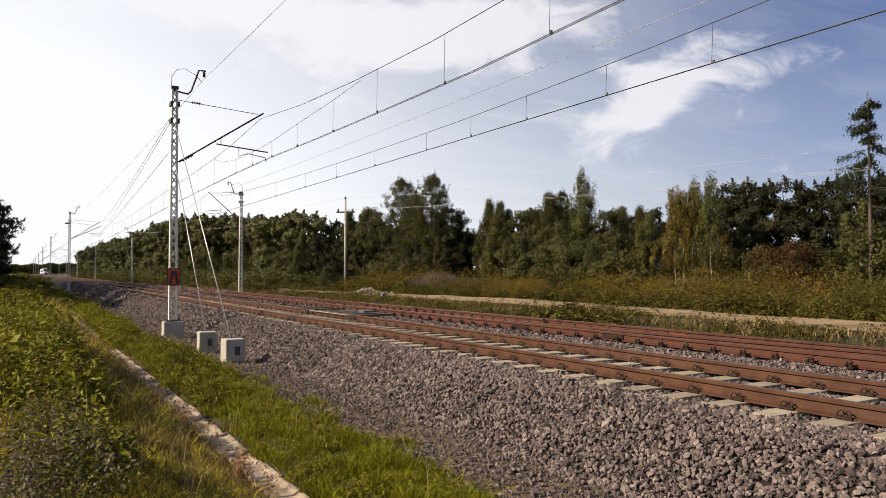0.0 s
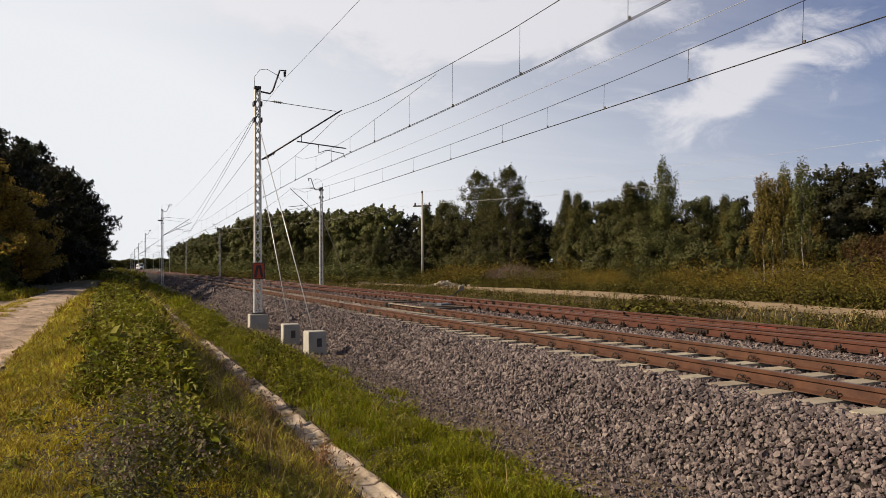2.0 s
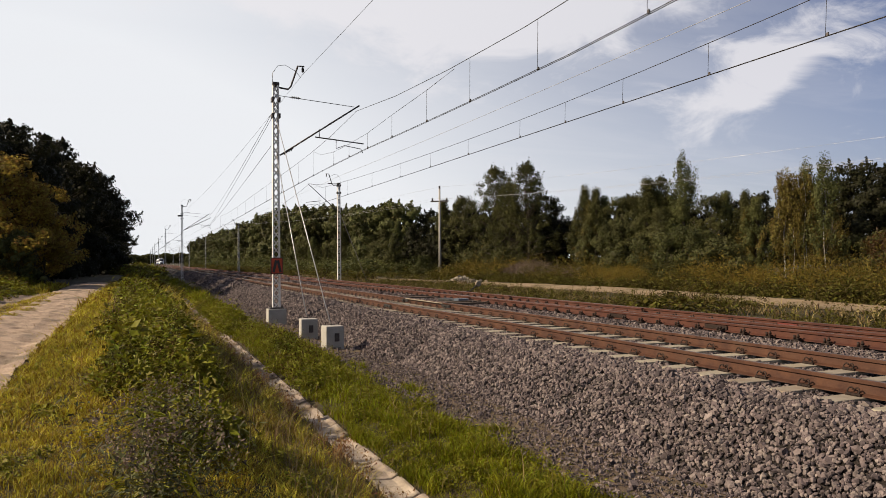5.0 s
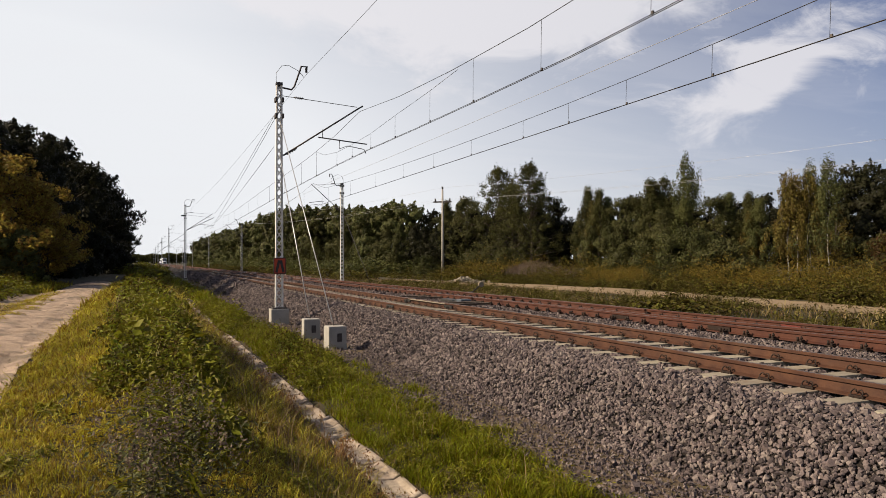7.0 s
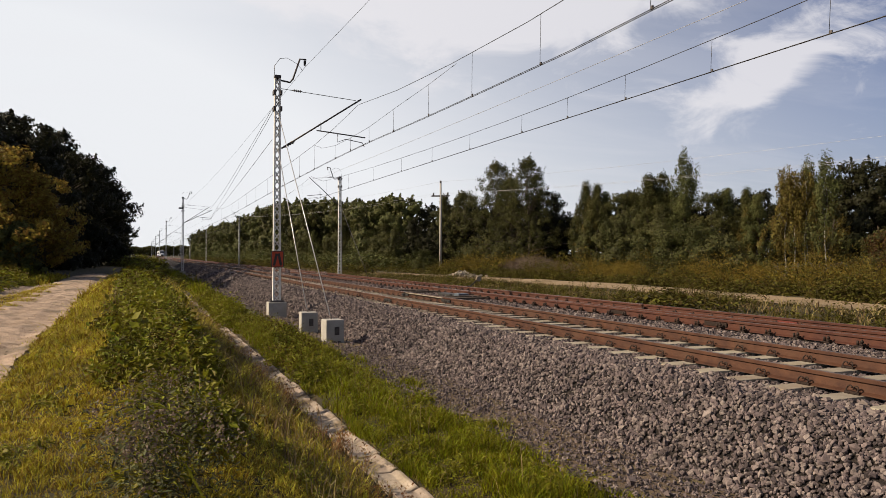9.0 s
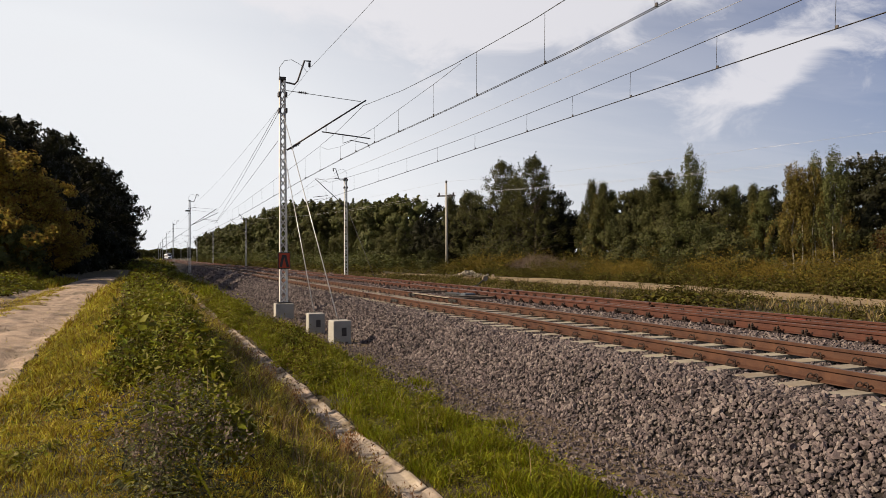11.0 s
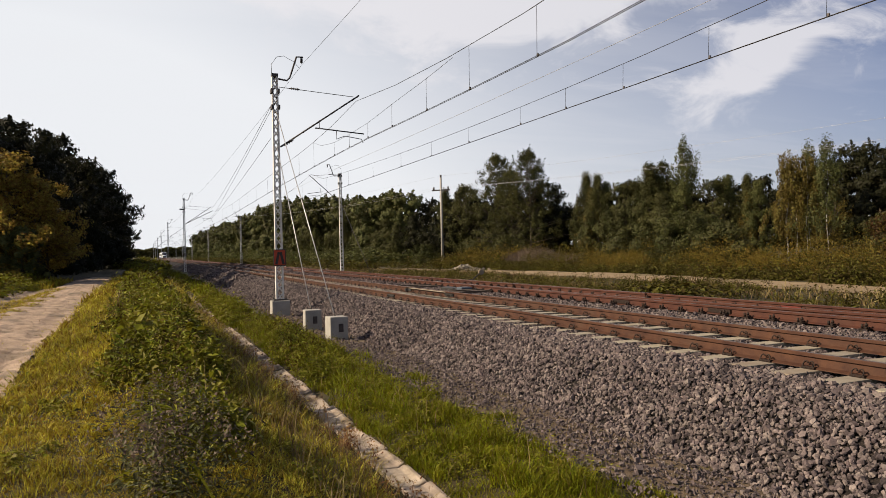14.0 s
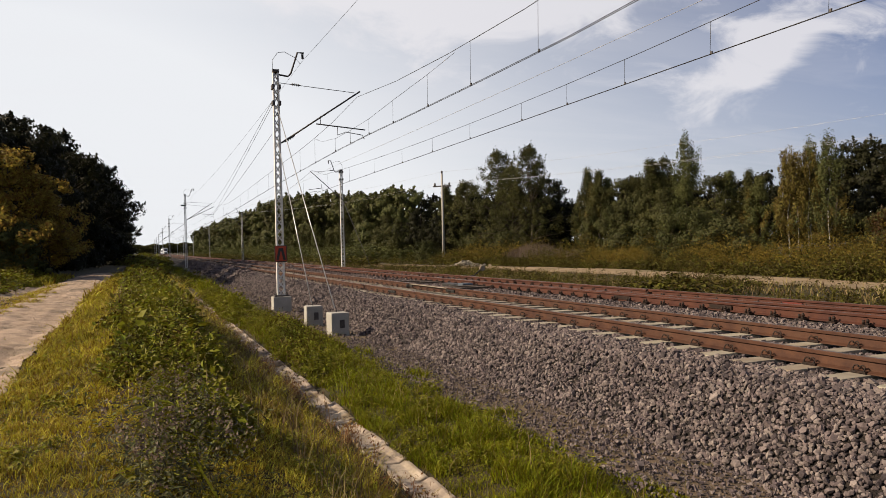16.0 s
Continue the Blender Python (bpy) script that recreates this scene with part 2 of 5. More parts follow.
# lighter than the verge grass: sunlight painted in against the ridge's shadow; brown patches
M_SLOPE_LIT = material("slope_grass", (0.186, 0.157, 0.018), (0.384, 0.296, 0.036), 0.9, 7, spread=0.6, third=(0.150, 0.098, 0.026), **GLOSSY)
M_FARWEED = material("trackside_leaves", (0.037, 0.032, 0.006), (0.084, 0.071, 0.013), 0.6, 5, spread=0.5, **LEAF)
M_DOCK = material("bright_leaves", (0.089, 0.090, 0.006), (0.176, 0.164, 0.014), 0.8, 7, spread=0.35, **GLOSSY)
M_HEATH = material("goldenrod", (0.082, 0.062, 0.011), (0.180, 0.126, 0.021), 0.25, 3, spread=0.26, third=(0.040, 0.042, 0.010), **LEAF)
M_RUSTY = material("red_brown_stalks", (0.111, 0.055, 0.023), (0.247, 0.130, 0.058), 0.7, 7, spread=0.4, **LEAF)
M_MUGWORT = material("grey_green_weed_leaves", (0.036, 0.038, 0.014), (0.090, 0.086, 0.034), 0.8, 7, spread=0.6, **GLOSSY)
M_SEED = material("grey_brown_seed_heads", (0.071, 0.051, 0.039), (0.155, 0.117, 0.092), 0.6, 6, spread=0.4, **LEAF)

# ---- building ----
rng = np.random.default_rng(7)


def mesh_of(name, verts, tris, mats=None, smooth=False):
    """A mesh from arrays of corners and triangles, or quads."""
    verts, tris = np.asarray(verts, np.float32), np.asarray(tris, np.int32)
    k = tris.shape[1]
    me = bpy.data.meshes.new(name)
    me.vertices.add(len(verts))
    me.vertices.foreach_set("co", verts.ravel())
    me.loops.add(tris.size)
    me.loops.foreach_set("vertex_index", tris.ravel())
    me.polygons.add(len(tris))
    me.polygons.foreach_set("loop_start", np.arange(0, tris.size, k, dtype=np.int32))
    me.polygons.foreach_set("use_smooth", np.full(len(tris), smooth))
    me.update(calc_edges=True)
    for m in mats or ():
        me.materials.append(m)
    return me


def thing(name, label, category, at=(0, 0, 0), group="", kind="", turn=0):
    ob = new(name)
    ob.empty_display_size = 0.2
    ob.matrix_basis = pose(*at, 0, 0, turn)
    return tagged(ob, label, category, group, kind)


def part(name, shape, mat, parent, label="", at=None):
    """One mesh object (from a bmesh or a mesh) under a thing or a part."""
    if isinstance(shape, bmesh.types.BMesh):
        me = bpy.data.meshes.new(name)
        shape.to_mesh(me)
        shape.free()
    else:
        me = shape
    if mat and not me.materials:
        me.materials.append(mat)
    ob = new(name, me)
    ob.parent = parent
    if at is not None:
        ob.matrix_basis = at if isinstance(at, Matrix) else Matrix.Translation(at)
    return tagged(ob, label) if label else ob


def single(name, shape, mat, label, category, kind="", group=""):
    ob = part(name, shape, mat, None)
    return tagged(ob, label, category, group, kind)


def box(size, at=(0, 0, 0), bevel=0.0, bm=None, turn=None, taper=1.0):
    """A box, centred in plan, standing on at; bevelled edges."""
    bm = bm or bmesh.new()
    made = bmesh.ops.create_cube(bm, size=1)["verts"]
    for v in made:
        k = taper if v.co.z > 0 else 1.0
        v.co = Vector((v.co.x * size[0] * k, v.co.y * size[1] * k, (v.co.z + 0.5) * size[2]))
    if bevel:
        edges = list({e for v in made for e in v.link_edges})
        made = list({v for f in bmesh.ops.bevel(bm, geom=edges, offset=bevel, segments=2, affect="EDGES", profile=0.6)["faces"] for v in f.verts} | {v for v in made if v.is_valid})
    m = Matrix.Translation(at) @ (turn.to_4x4() if turn else Matrix())
    for v in made:
        v.co = m @ v.co
    return bm


def tube(points, radius, sides=8, bm=None, end=None):
    """A round bar along points; the radius may run towards end."""
    bm = bm or bmesh.new()
    pts = [Vector(p) for p in points]
    rings = []
    for i, p in enumerate(pts):
        way = (pts[min(i + 1, len(pts) - 1)] - pts[max(i - 1, 0)]).normalized()
        side = way.orthogonal().normalized() if abs(way.z) > 0.95 else way.cross(Vector((0, 0, 1))).normalized()
        up = side.cross(way)
        r = radius if end is None else radius + (end - radius) * i / (len(pts) - 1)
        rings.append([bm.verts.new(p + (side * math.cos(a) + up * math.sin(a)) * r) for a in (2 * math.pi * k / sides for k in range(sides))])
    for a, b in zip(rings, rings[1:]):
        for k in range(sides):
            bm.faces.new((a[k], a[(k + 1) % sides], b[(k + 1) % sides], b[k])).smooth = True
    bm.faces.new(rings[0][::-1])
    bm.faces.new(rings[-1])
    return bm


def bar(a, b, w, t, bm=None):
    """A flat-sided bar from a to b."""
    a, b = Vector(a), Vector(b)
    turn = (b - a).to_track_quat("Z", "Y").to_matrix()
    return box((w, t, (b - a).length), a, 0, bm, turn)


def extrude(outline, y0, y1, steps=1, bm=None, shift=None):
    """An outline in x and z drawn out along y; shift gives the sideways place at y."""
    bm = bm or bmesh.new()
    rows = []
    for i in range(steps + 1):
        y = y0 + (y1 - y0) * i / steps
        d = shift(y) if shift else 0.0
        rows.append([bm.verts.new((x + d, y, z)) for x, z in outline])
    n = len(outline)
    for a, b in zip(rows, rows[1:]):
        for k in range(n):
            bm.faces.new((a[k], b[k], b[(k + 1) % n], a[(k + 1) % n]))
    bm.faces.new(rows[0])
    bm.faces.new(rows[-1][::-1])
    bmesh.ops.recalc_face_normals(bm, faces=bm.faces)
    return bm


def smoothstep(a, b, x):
    t = np.clip((np.asarray(x, float) - a) / (b - a), 0, 1)
    return t * t * (3 - 2 * t)


WAVES = [(rng.uniform(0, 6.28), rng.uniform(0.7, 1.3), rng.uniform(0, 6.28)) for _ in range(5)]


def wave(x, y, size):
    """A slow roll of the ground, -1 to 1."""
    s = 0
    for a, k, p in WAVES:
        s = s + np.sin((np.cos(a) * x + np.sin(a) * y) * k * 6.28 / size + p)
    return s / 5


PROFILE_X = [-400, -9, -6.2, -5.4, -4.9, -4.3, -3.6, -2.6, -2.1, -1.5, -0.9, -0.2, 0.45, 1.0, 1.7, 1.95, 2.08, 2.2, 2.38, 2.9, 3.7, 4.6, 5.3, 6, 13, 14.5, 17, 19, 23, 27, 400]
PROFILE_Z = [-0.2, -0.2, -0.26, -0.32, -0.40, -0.34, -0.28, -0.34, -0.42, -0.36, -0.27, -0.22, -0.27, -0.46, -0.76, -0.86, -0.90, -0.97, -0.90, -0.78, -0.82, -0.88, -0.9, -0.9, -0.9, -0.72, -0.48, -0.42, -0.42, -0.40, -0.40]


def lift(x, y):
    """The ground's height."""
    x, y = np.asarray(x, float), np.asarray(y, float)
    xs = x + 0.0055 * np.clip(y, 0, 75) * smoothstep(0.8, 1.6, x) * smoothstep(3.4, 2.7, x)
    z = np.interp(xs, PROFILE_X, PROFILE_Z)
    z = z + 0.05 * wave(x, y, 2.3) * smoothstep(1.8, 0.8, x) * smoothstep(-14, -6, x)
    z = z + 0.04 * wave(x, y, 1.7) * smoothstep(2.4, 2.9, x) * smoothstep(4.2, 3.6, x)
    z = z + 0.13 * wave(x, y, 7) * smoothstep(18, 30, x)
    z = z + 1.15 * np.exp(-(((x - 28.5) / 2.2) ** 2 + ((y - 49) / 3.2) ** 2))
    z = z + 0.3 * np.exp(-(((x - 17.2) / 0.9) ** 2 + ((y - 18.6) / 1.6) ** 2))
    return z

# ---- ground, roads, ditch ----
gx = np.concatenate([[-1500, -700, -350, -180, -100, -60, -35, -22], np.arange(-14, 6, 0.2), np.arange(6, 30, 0.6), [32, 36, 42, 50, 62, 80, 110, 160, 260, 450, 800, 1500]])
gy = np.concatenate([[-600, -200, -80, -40, -20], np.arange(-10, 46, 0.5), np.arange(46, 130, 2.0), [140, 160, 190, 230, 300, 400, 600, 900, 1500, 2500]])


def sheet(xs, ys, edge=None, over=0.0, low=0.0):
    """A draped sheet over a grid; edge moves its two long sides in and out."""
    x, y = np.meshgrid(xs, ys)
    if edge is not None:
        x = edge(x, y)
    z = lift(x, y) + over + low * (wave(x, y, 0.9) + wave(x + 3, y, 0.4) + 0.45 * np.random.default_rng(3).normal(size=x.shape))
    n, m = len(xs), len(ys)
    i = (np.arange(m - 1)[:, None] * n + np.arange(n - 1)).ravel()
    return np.stack([x.ravel(), y.ravel(), z.ravel()], 1), np.stack([i, i + 1, i + n + 1, i + n], 1)


# ground sheet, with the shade under grass and weeds in its colour
single("ground", mesh_of("ground", *sheet(gx, gy), [M_SHADED_EARTH], True), None, "rough earth beside the railway line, darkened for shade under the grass", "ground", "structure")


def road_edge(x, y):
    u = (x + 3.7) / 2.3
    wob = 0.22 * wave(x * 0 + np.sign(u) * 9, y, 3.1) + 0.10 * wave(x * 0 + np.sign(u) * 5, y, 0.8)
    turn = np.clip(0.02 * np.maximum(0, y - 34) ** 2, 0, 2.0)
    return -3.75 - 0.02 * y + turn + u * (2.25 - 0.5 * smoothstep(34, 48, y)) + wob * np.abs(u) ** 3


single("dirt_road", mesh_of("dirt_road", *sheet(np.linspace(-6, -1.4, 46), np.arange(-8, 62, 0.12), road_edge, 0.03, 0.026), [M_DIRT], True), None,
       "pale rutted dirt track with a sparse grass strip", "dirt road", "structure")


def sand_mid(y):
    return np.interp(y, (-8, 8, 16, 24, 32, 40, 48, 62), (21.0, 21.8, 22.5, 23.4, 24.1, 23.7, 22.6, 21.0))


def sand_edge(x, y):
    u = x - 21
    mid = sand_mid(y) + 0.3 * wave(x * 0, y, 19)
    return mid + u * (1.0 + 0.28 * wave(x * 0 + np.sign(u) * 7, y, 4.0))


single("sand_road", mesh_of("sand_road", *sheet(np.linspace(18.7, 22.4, 14), np.arange(-8, 62, 0.5), sand_edge, 0.03), [M_SAND], True), None,
       "pale sandy service road beyond the tracks", "sand road", "structure")


def grit_edge(x, y):
    u = (x - 4.6) / 0.8
    return 4.6 + u * 0.8 + np.where(u < 0, 0.28 * wave(x * 0, y, 2.7) + 0.12 * wave(x * 0, y, 0.9), 0) * np.abs(u)


single("grit_strip", mesh_of("grit_strip", *sheet(np.linspace(3.9, 5.0, 12), np.arange(-6, 90, 0.3), grit_edge, 0.02), [M_GRIT], True), None,
       "strip of fine brown grit along the ballast foot", "gravel strip", "structure")

gutter = thing("gutter", "pale concrete drainage channel in short pieces, partly overgrown", "drain channel", kind="structure")
bm = extrude([(-0.13, 0.0), (-0.13, -0.13), (0.17, -0.13), (0.17, 0.02), (0.13, 0.024), (0.07, -0.006), (-0.05, -0.008), (-0.10, 0.004)], -0.295, 0.295)
bmesh.ops.bevel(bm, geom=bm.edges[:], offset=0.008, segments=1, affect="EDGES")
piece = bpy.data.meshes.new("channel_piece")
bm.to_mesh(piece)
bm.free()
piece.materials.append(M_GUTTER)
for i in range(132):
    y = -6.2 + i * 0.6
    part("channel_piece", piece, None, gutter, at=pose(2.24 - 0.0055 * y + random.uniform(-0.015, 0.015), y, -0.885 + random.uniform(-0.014, 0.014), random.uniform(-1.4, 1.4), random.uniform(-3, 3), random.uniform(-2.6, 2.6)))

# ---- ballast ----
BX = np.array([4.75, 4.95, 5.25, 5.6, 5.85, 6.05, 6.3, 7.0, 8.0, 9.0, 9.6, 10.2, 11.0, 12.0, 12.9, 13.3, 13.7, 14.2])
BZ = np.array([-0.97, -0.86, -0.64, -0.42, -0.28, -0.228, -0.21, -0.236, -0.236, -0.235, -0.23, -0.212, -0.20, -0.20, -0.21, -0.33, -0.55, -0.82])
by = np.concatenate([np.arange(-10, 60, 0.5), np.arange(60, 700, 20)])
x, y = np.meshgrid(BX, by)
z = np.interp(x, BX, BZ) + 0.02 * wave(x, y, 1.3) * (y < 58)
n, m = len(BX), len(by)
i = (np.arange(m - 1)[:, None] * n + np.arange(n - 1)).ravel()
# the sheet seen between the stones, with their gap shade in its colour
single("ballast_bed", mesh_of("ballast_bed", np.stack([x.ravel(), y.ravel(), z.ravel()], 1), np.stack([i, i + 1, i + n + 1, i + n], 1), [M_SHADED_BED], True), None,
       "raised ballast bed under two tracks, near black for shade between stones", "ballast", "structure")

LUMP_V = np.array([(x, y, z) for x in (-0.7, 0.7) for y in (-0.7, 0.7) for z in (-0.7, 0.7)])
LUMP_F = np.array([(0, 1, 3), (0, 3, 2), (4, 6, 7), (4, 7, 5), (0, 4, 5), (0, 5, 1), (2, 3, 7), (2, 7, 6), (0, 2, 6), (0, 6, 4), (1, 5, 7), (1, 7, 3)])


bm = bmesh.new()
bmesh.ops.create_icosphere(bm, subdivisions=1, radius=1.0)
bm.verts.index_update()
ROUND_V = np.array([v.co[:] for v in bm.verts])
ROUND_F = np.array([[v.index for v in f.verts] for f in bm.faces])
bm.free()


def stones(pos, size, sink=0.06, shape=(LUMP_V, LUMP_F)):
    """Broken stones at the given places: angular lumps of uneven shape and turn."""
    n = len(pos)
    LV, LF = shape
    v = LV[None] * rng.uniform(0.62, 1.15, (n, len(LV), 3))
    for _ in range(2):
        # split faces: flatten what lies beyond a random plane
        a = rng.normal(size=(n, 1, 3))
        a /= np.linalg.norm(a, axis=2, keepdims=True)
        v = v - a * np.maximum(0, (v * a).sum(2, keepdims=True) - 0.42)
    v = v * rng.uniform(0.65, 1.45, (n, 1, 3))
    a, b = rng.uniform(0, 6.283, (2, n, 1))
    x, y, z = v[..., 0], v[..., 1], v[..., 2]
    x, y = x * np.cos(a) - y * np.sin(a), x * np.sin(a) + y * np.cos(a)
    y, z = y * np.cos(b) - z * np.sin(b), y * np.sin(b) + z * np.cos(b)
    v = np.stack([x, y, z], 2) * (size[:, None, None] * 0.5) + pos[:, None, :]
    v[..., 2] += (size * (0.5 - sink))[:, None]
    return v.reshape(-1, 3), (LF[None] + np.arange(n)[:, None, None] * len(LV)).reshape(-1, 3)


def stone_field(x0, x1, y0, y1, per, size, z_of, keep=None):
    n = int((x1 - x0) * (y1 - y0) * per)
    p = np.stack([rng.uniform(x0, x1, n), rng.uniform(y0, y1, n)], 1)
    if keep is not None:
        p = p[keep(p[:, 0], p[:, 1])]
    s = size * rng.lognormal(0, 0.25, len(p))
    return np.column_stack([p, z_of(p[:, 0], p[:, 1])]), s


bed_z = lambda x, y: np.interp(x, BX, BZ) + 0.02 * wave(x, y, 1.3)
off_rails = lambda x, y: np.all([np.abs(x - r) > w for r, w in ((6.93, 0.10), (8.44, 0.10), (10.65, 0.19), (12.16, 0.19))], axis=0) & ((x < 6.3) | (x > 9.05) | (np.abs((y - 15.973 + 0.3) % 0.6 - 0.3) > 0.125))
near = stone_field(4.75, 6.43, 2.8, 14, 1250, 0.0455, bed_z)
groups = [stone_field(4.8, 6.43, -8, 2.8, 260, 0.062, bed_z), stone_field(6.4, 13.4, -8, 2.5, 70, 0.07, bed_z, off_rails), stone_field(4.8, 6.43, 14, 24, 860, 0.048, bed_z), stone_field(4.85, 6.43, 24, 48, 400, 0.064, bed_z),
          stone_field(6.4, 10.6, 2.5, 13, 600, 0.043, bed_z, off_rails), stone_field(6.4, 10.6, 13, 26, 230, 0.052, bed_z, off_rails), stone_field(6.4, 10.6, 26, 46, 90, 0.066, bed_z, off_rails),
          stone_field(10.6, 13.4, 3.5, 24, 110, 0.065, bed_z, off_rails), stone_field(4.85, 6.5, 48, 110, 45, 0.17, bed_z), stone_field(6.4, 13.4, 46, 100, 9, 0.15, bed_z, off_rails), stone_field(10.6, 13.4, 24, 46, 40, 0.09, bed_z, off_rails)]
v, f = stones(np.concatenate([g[0] for g in groups]), np.concatenate([g[1] for g in groups]))
w, g = stones(*near, shape=(ROUND_V, ROUND_F))
v, f = np.concatenate([v, w]), np.concatenate([f, g + len(v)])
single("ballast_stones", mesh_of("ballast_stones", v, f, [M_STONE]), None, "loose grey and pinkish crushed granite stones", "ballast", "stuff")
p, s = stone_field(3.7, 5.0, 3.2, 16, 420, 0.030, lambda x, y: lift(x, y) + 0.02)
q, r = stone_field(3.85, 5.0, 16, 60, 70, 0.05, lambda x, y: lift(x, y) + 0.02)
p, s = np.concatenate([p, q]), np.concatenate([s, r])
v, f = stones(p, s)
single("loose_grit", mesh_of("loose_grit", v, f, [M_STONE]), None, "small stones scattered on the grit strip", "gravel", "stuff")

# ---- tracks ----
RAIL = [(-0.075, -0.172), (0.075, -0.172), (0.075, -0.160), (0.012, -0.142), (0.009, -0.055), (0.034, -0.042), (0.036, -0.008), (0.026, 0.0), (-0.026, 0.0), (-0.036, -0.008), (-0.034, -0.042), (-0.009, -0.055), (-0.012, -0.142), (-0.075, -0.160)]
EDGE_1, EDGE_2 = 6.935, 10.655     # the middle of each track's first rail
GAUGE = 1.507


def rail(parent, x, y0, y1, mat, shift=None, steps=1, label=""):
    ob = part("rail", extrude([(x + a, b) for a, b in RAIL], y0, y1, steps, shift=shift), mat, parent, label)
    ob.data.materials.append(M_RUN)
    for p in ob.data.polygons:
        if p.normal.z > 0.9 and p.center.z > -0.01:
            p.material_index = 1
    return ob


def clip_mesh():
    """A pair of sprung steel loops on a shoulder, beside a rail foot."""
    bm = box((0.05, 0.17, 0.03), (0.02, 0, -0.175), 0.004)
    for s in (-1, 1):
        ring = []
        for k in range(9):
            a = -2.2 + 4.9 * k / 8
            ring.append((0.012 + 0.028 * math.sin(a) * 0.6, s * 0.036 + 0.032 * math.cos(a) * s, -0.125 + 0.038 * math.sin(a)))
        tube(ring, 0.0085, 5, bm)
    me = bpy.data.meshes.new("clip")
    bm.to_mesh(me)
    bm.free()
    me.materials.append(M_CLIP)
    return me


def chair_mesh():
    """A ribbed base plate with two bolts, beside a rail foot."""
    bm = box((0.13, 0.16, 0.022), (0.02, 0, -0.185), 0.004)
    box((0.05, 0.11, 0.03), (-0.0, 0, -0.163), 0.006, bm)
    tube([(0.0, 0, -0.14), (0.0, 0, -0.07)], 0.016, 6, bm)
    tube([(0.0, 0, -0.125), (0.0, 0, -0.095)], 0.03, 6, bm)
    tube([(0.03, -0.05, -0.165), (0.03, -0.05, -0.09)], 0.022, 6, bm)
    tube([(0.055, 0.04, -0.165), (0.055, 0.04, -0.13)], 0.018, 6, bm)
    me = bpy.data.meshes.new("chair")
    bm.to_mesh(me)
    bm.free()
    me.materials.append(M_CLIP)
    return me


def sleeper_mesh(mat, length, width, dip):
    half = length / 2
    bm = box((length, width, 0.20), (0, 0, -0.375), 0.018, taper=0.985)
    for v in bm.verts:
        if v.co.z > -0.2:
            v.co.z -= dip * max(0.0, 1 - abs(v.co.x) / 0.5)
    me = bpy.data.meshes.new("sleeper")
    bm.to_mesh(me)
    bm.free()
    me.materials.append(mat)
    return me


M_TIMBER = material("tarred_timber", (0.035, 0.025, 0.02), (0.10, 0.075, 0.055), 5, 40, 0.9, 0, 0.5)
near_track = thing("railway_track", "railway track with brown rusty rails on pale concrete sleepers", "railway track", kind="structure")
far_track = thing("railway_track", "railway track with red-brown rails on timber sleepers, with a turnout", "railway track", kind="structure")
for k in (0, 1):
    rail(near_track, EDGE_1 + k * GAUGE, -14, 700, M_RAIL)
    rail(far_track, EDGE_2 + k * GAUGE, -14, 700, M_RAILRED)
bend = lambda y: max(0.0, 24.5 - y) ** 2 / 400
rail(far_track, EDGE_2 + 0.078, -14, 24.5, M_RAILRED, bend, 26, "curved red-brown turnout rail")
rail(far_track, EDGE_2 + GAUGE - 0.078, 15, 27, M_RAILRED, lambda y: -max(0.0, 23 - y) ** 2 / 900, 8, "switch blade rail")
conc, timber, clip, chair = sleeper_mesh(M_CONC, 2.6, 0.26, 0.03), sleeper_mesh(M_TIMBER, 2.6, 0.25, 0), clip_mesh(), chair_mesh()
for k in range(-26, 118):
    y = 15.973 + 0.6 * k
    jit = random.uniform(-0.012, 0.012)
    part("sleeper", conc, None, near_track, at=pose(EDGE_1 + GAUGE / 2 + jit, y, 0, 0, 0, random.uniform(-0.4, 0.4)))
    part("sleeper", timber, None, far_track, at=pose(EDGE_2 + GAUGE / 2 + jit, y + 0.21, -0.02, 0, 0, random.uniform(-0.5, 0.5)))
    for j in (0, 1):
        for s in (-1, 1):
            if k <= 40:
                part("clip", clip, None, near_track, at=pose(EDGE_1 + j * GAUGE + s * 0.095, y, 0, 0, 0, 0 if s < 0 else 180))
            if k <= 34:
                part("chair", chair, None, far_track, at=pose(EDGE_2 + j * GAUGE + s * 0.12, y + 0.21, 0.015, 0, 0, 180 if s < 0 else 0))
bm = bmesh.new()
for k in range(41, 140):
    for x in (EDGE_1, EDGE_1 + GAUGE):
        for s in (-1, 1):
            box((0.05, 0.17, 0.09), (x + s * 0.095, 15.973 + 0.6 * k, -0.175), 0, bm)
tagged(part("far_clips", bm, M_CLIP, near_track), kind="stuff")
bm = bmesh.new()
for k in range(35, 140):
    for x in (EDGE_2, EDGE_2 + GAUGE):
        for s in (-1, 1):
            box((0.1, 0.16, 0.08), (x + s * 0.11, 16.18 + 0.6 * k, -0.185), 0, bm)
tagged(part("far_chairs", bm, M_CLIP, far_track), kind="stuff")
# joints and the insulated section
for x, y in ((EDGE_1, 20.6), (EDGE_1 + GAUGE, 19.6), (EDGE_1 + GAUGE, 23.2), (EDGE_1, 62)):
    bm = box((0.04, 0.62, 0.085), (x - 0.03, y, -0.145), 0.006)
    for d in (-0.25, -0.08, 0.08, 0.25):
        tube([(x - 0.075, y + d, -0.105), (x - 0.045, y + d, -0.105)], 0.017, 6, bm)
    part("fishplate", bm, M_BLACK, near_track, "dark bolted fishplate")
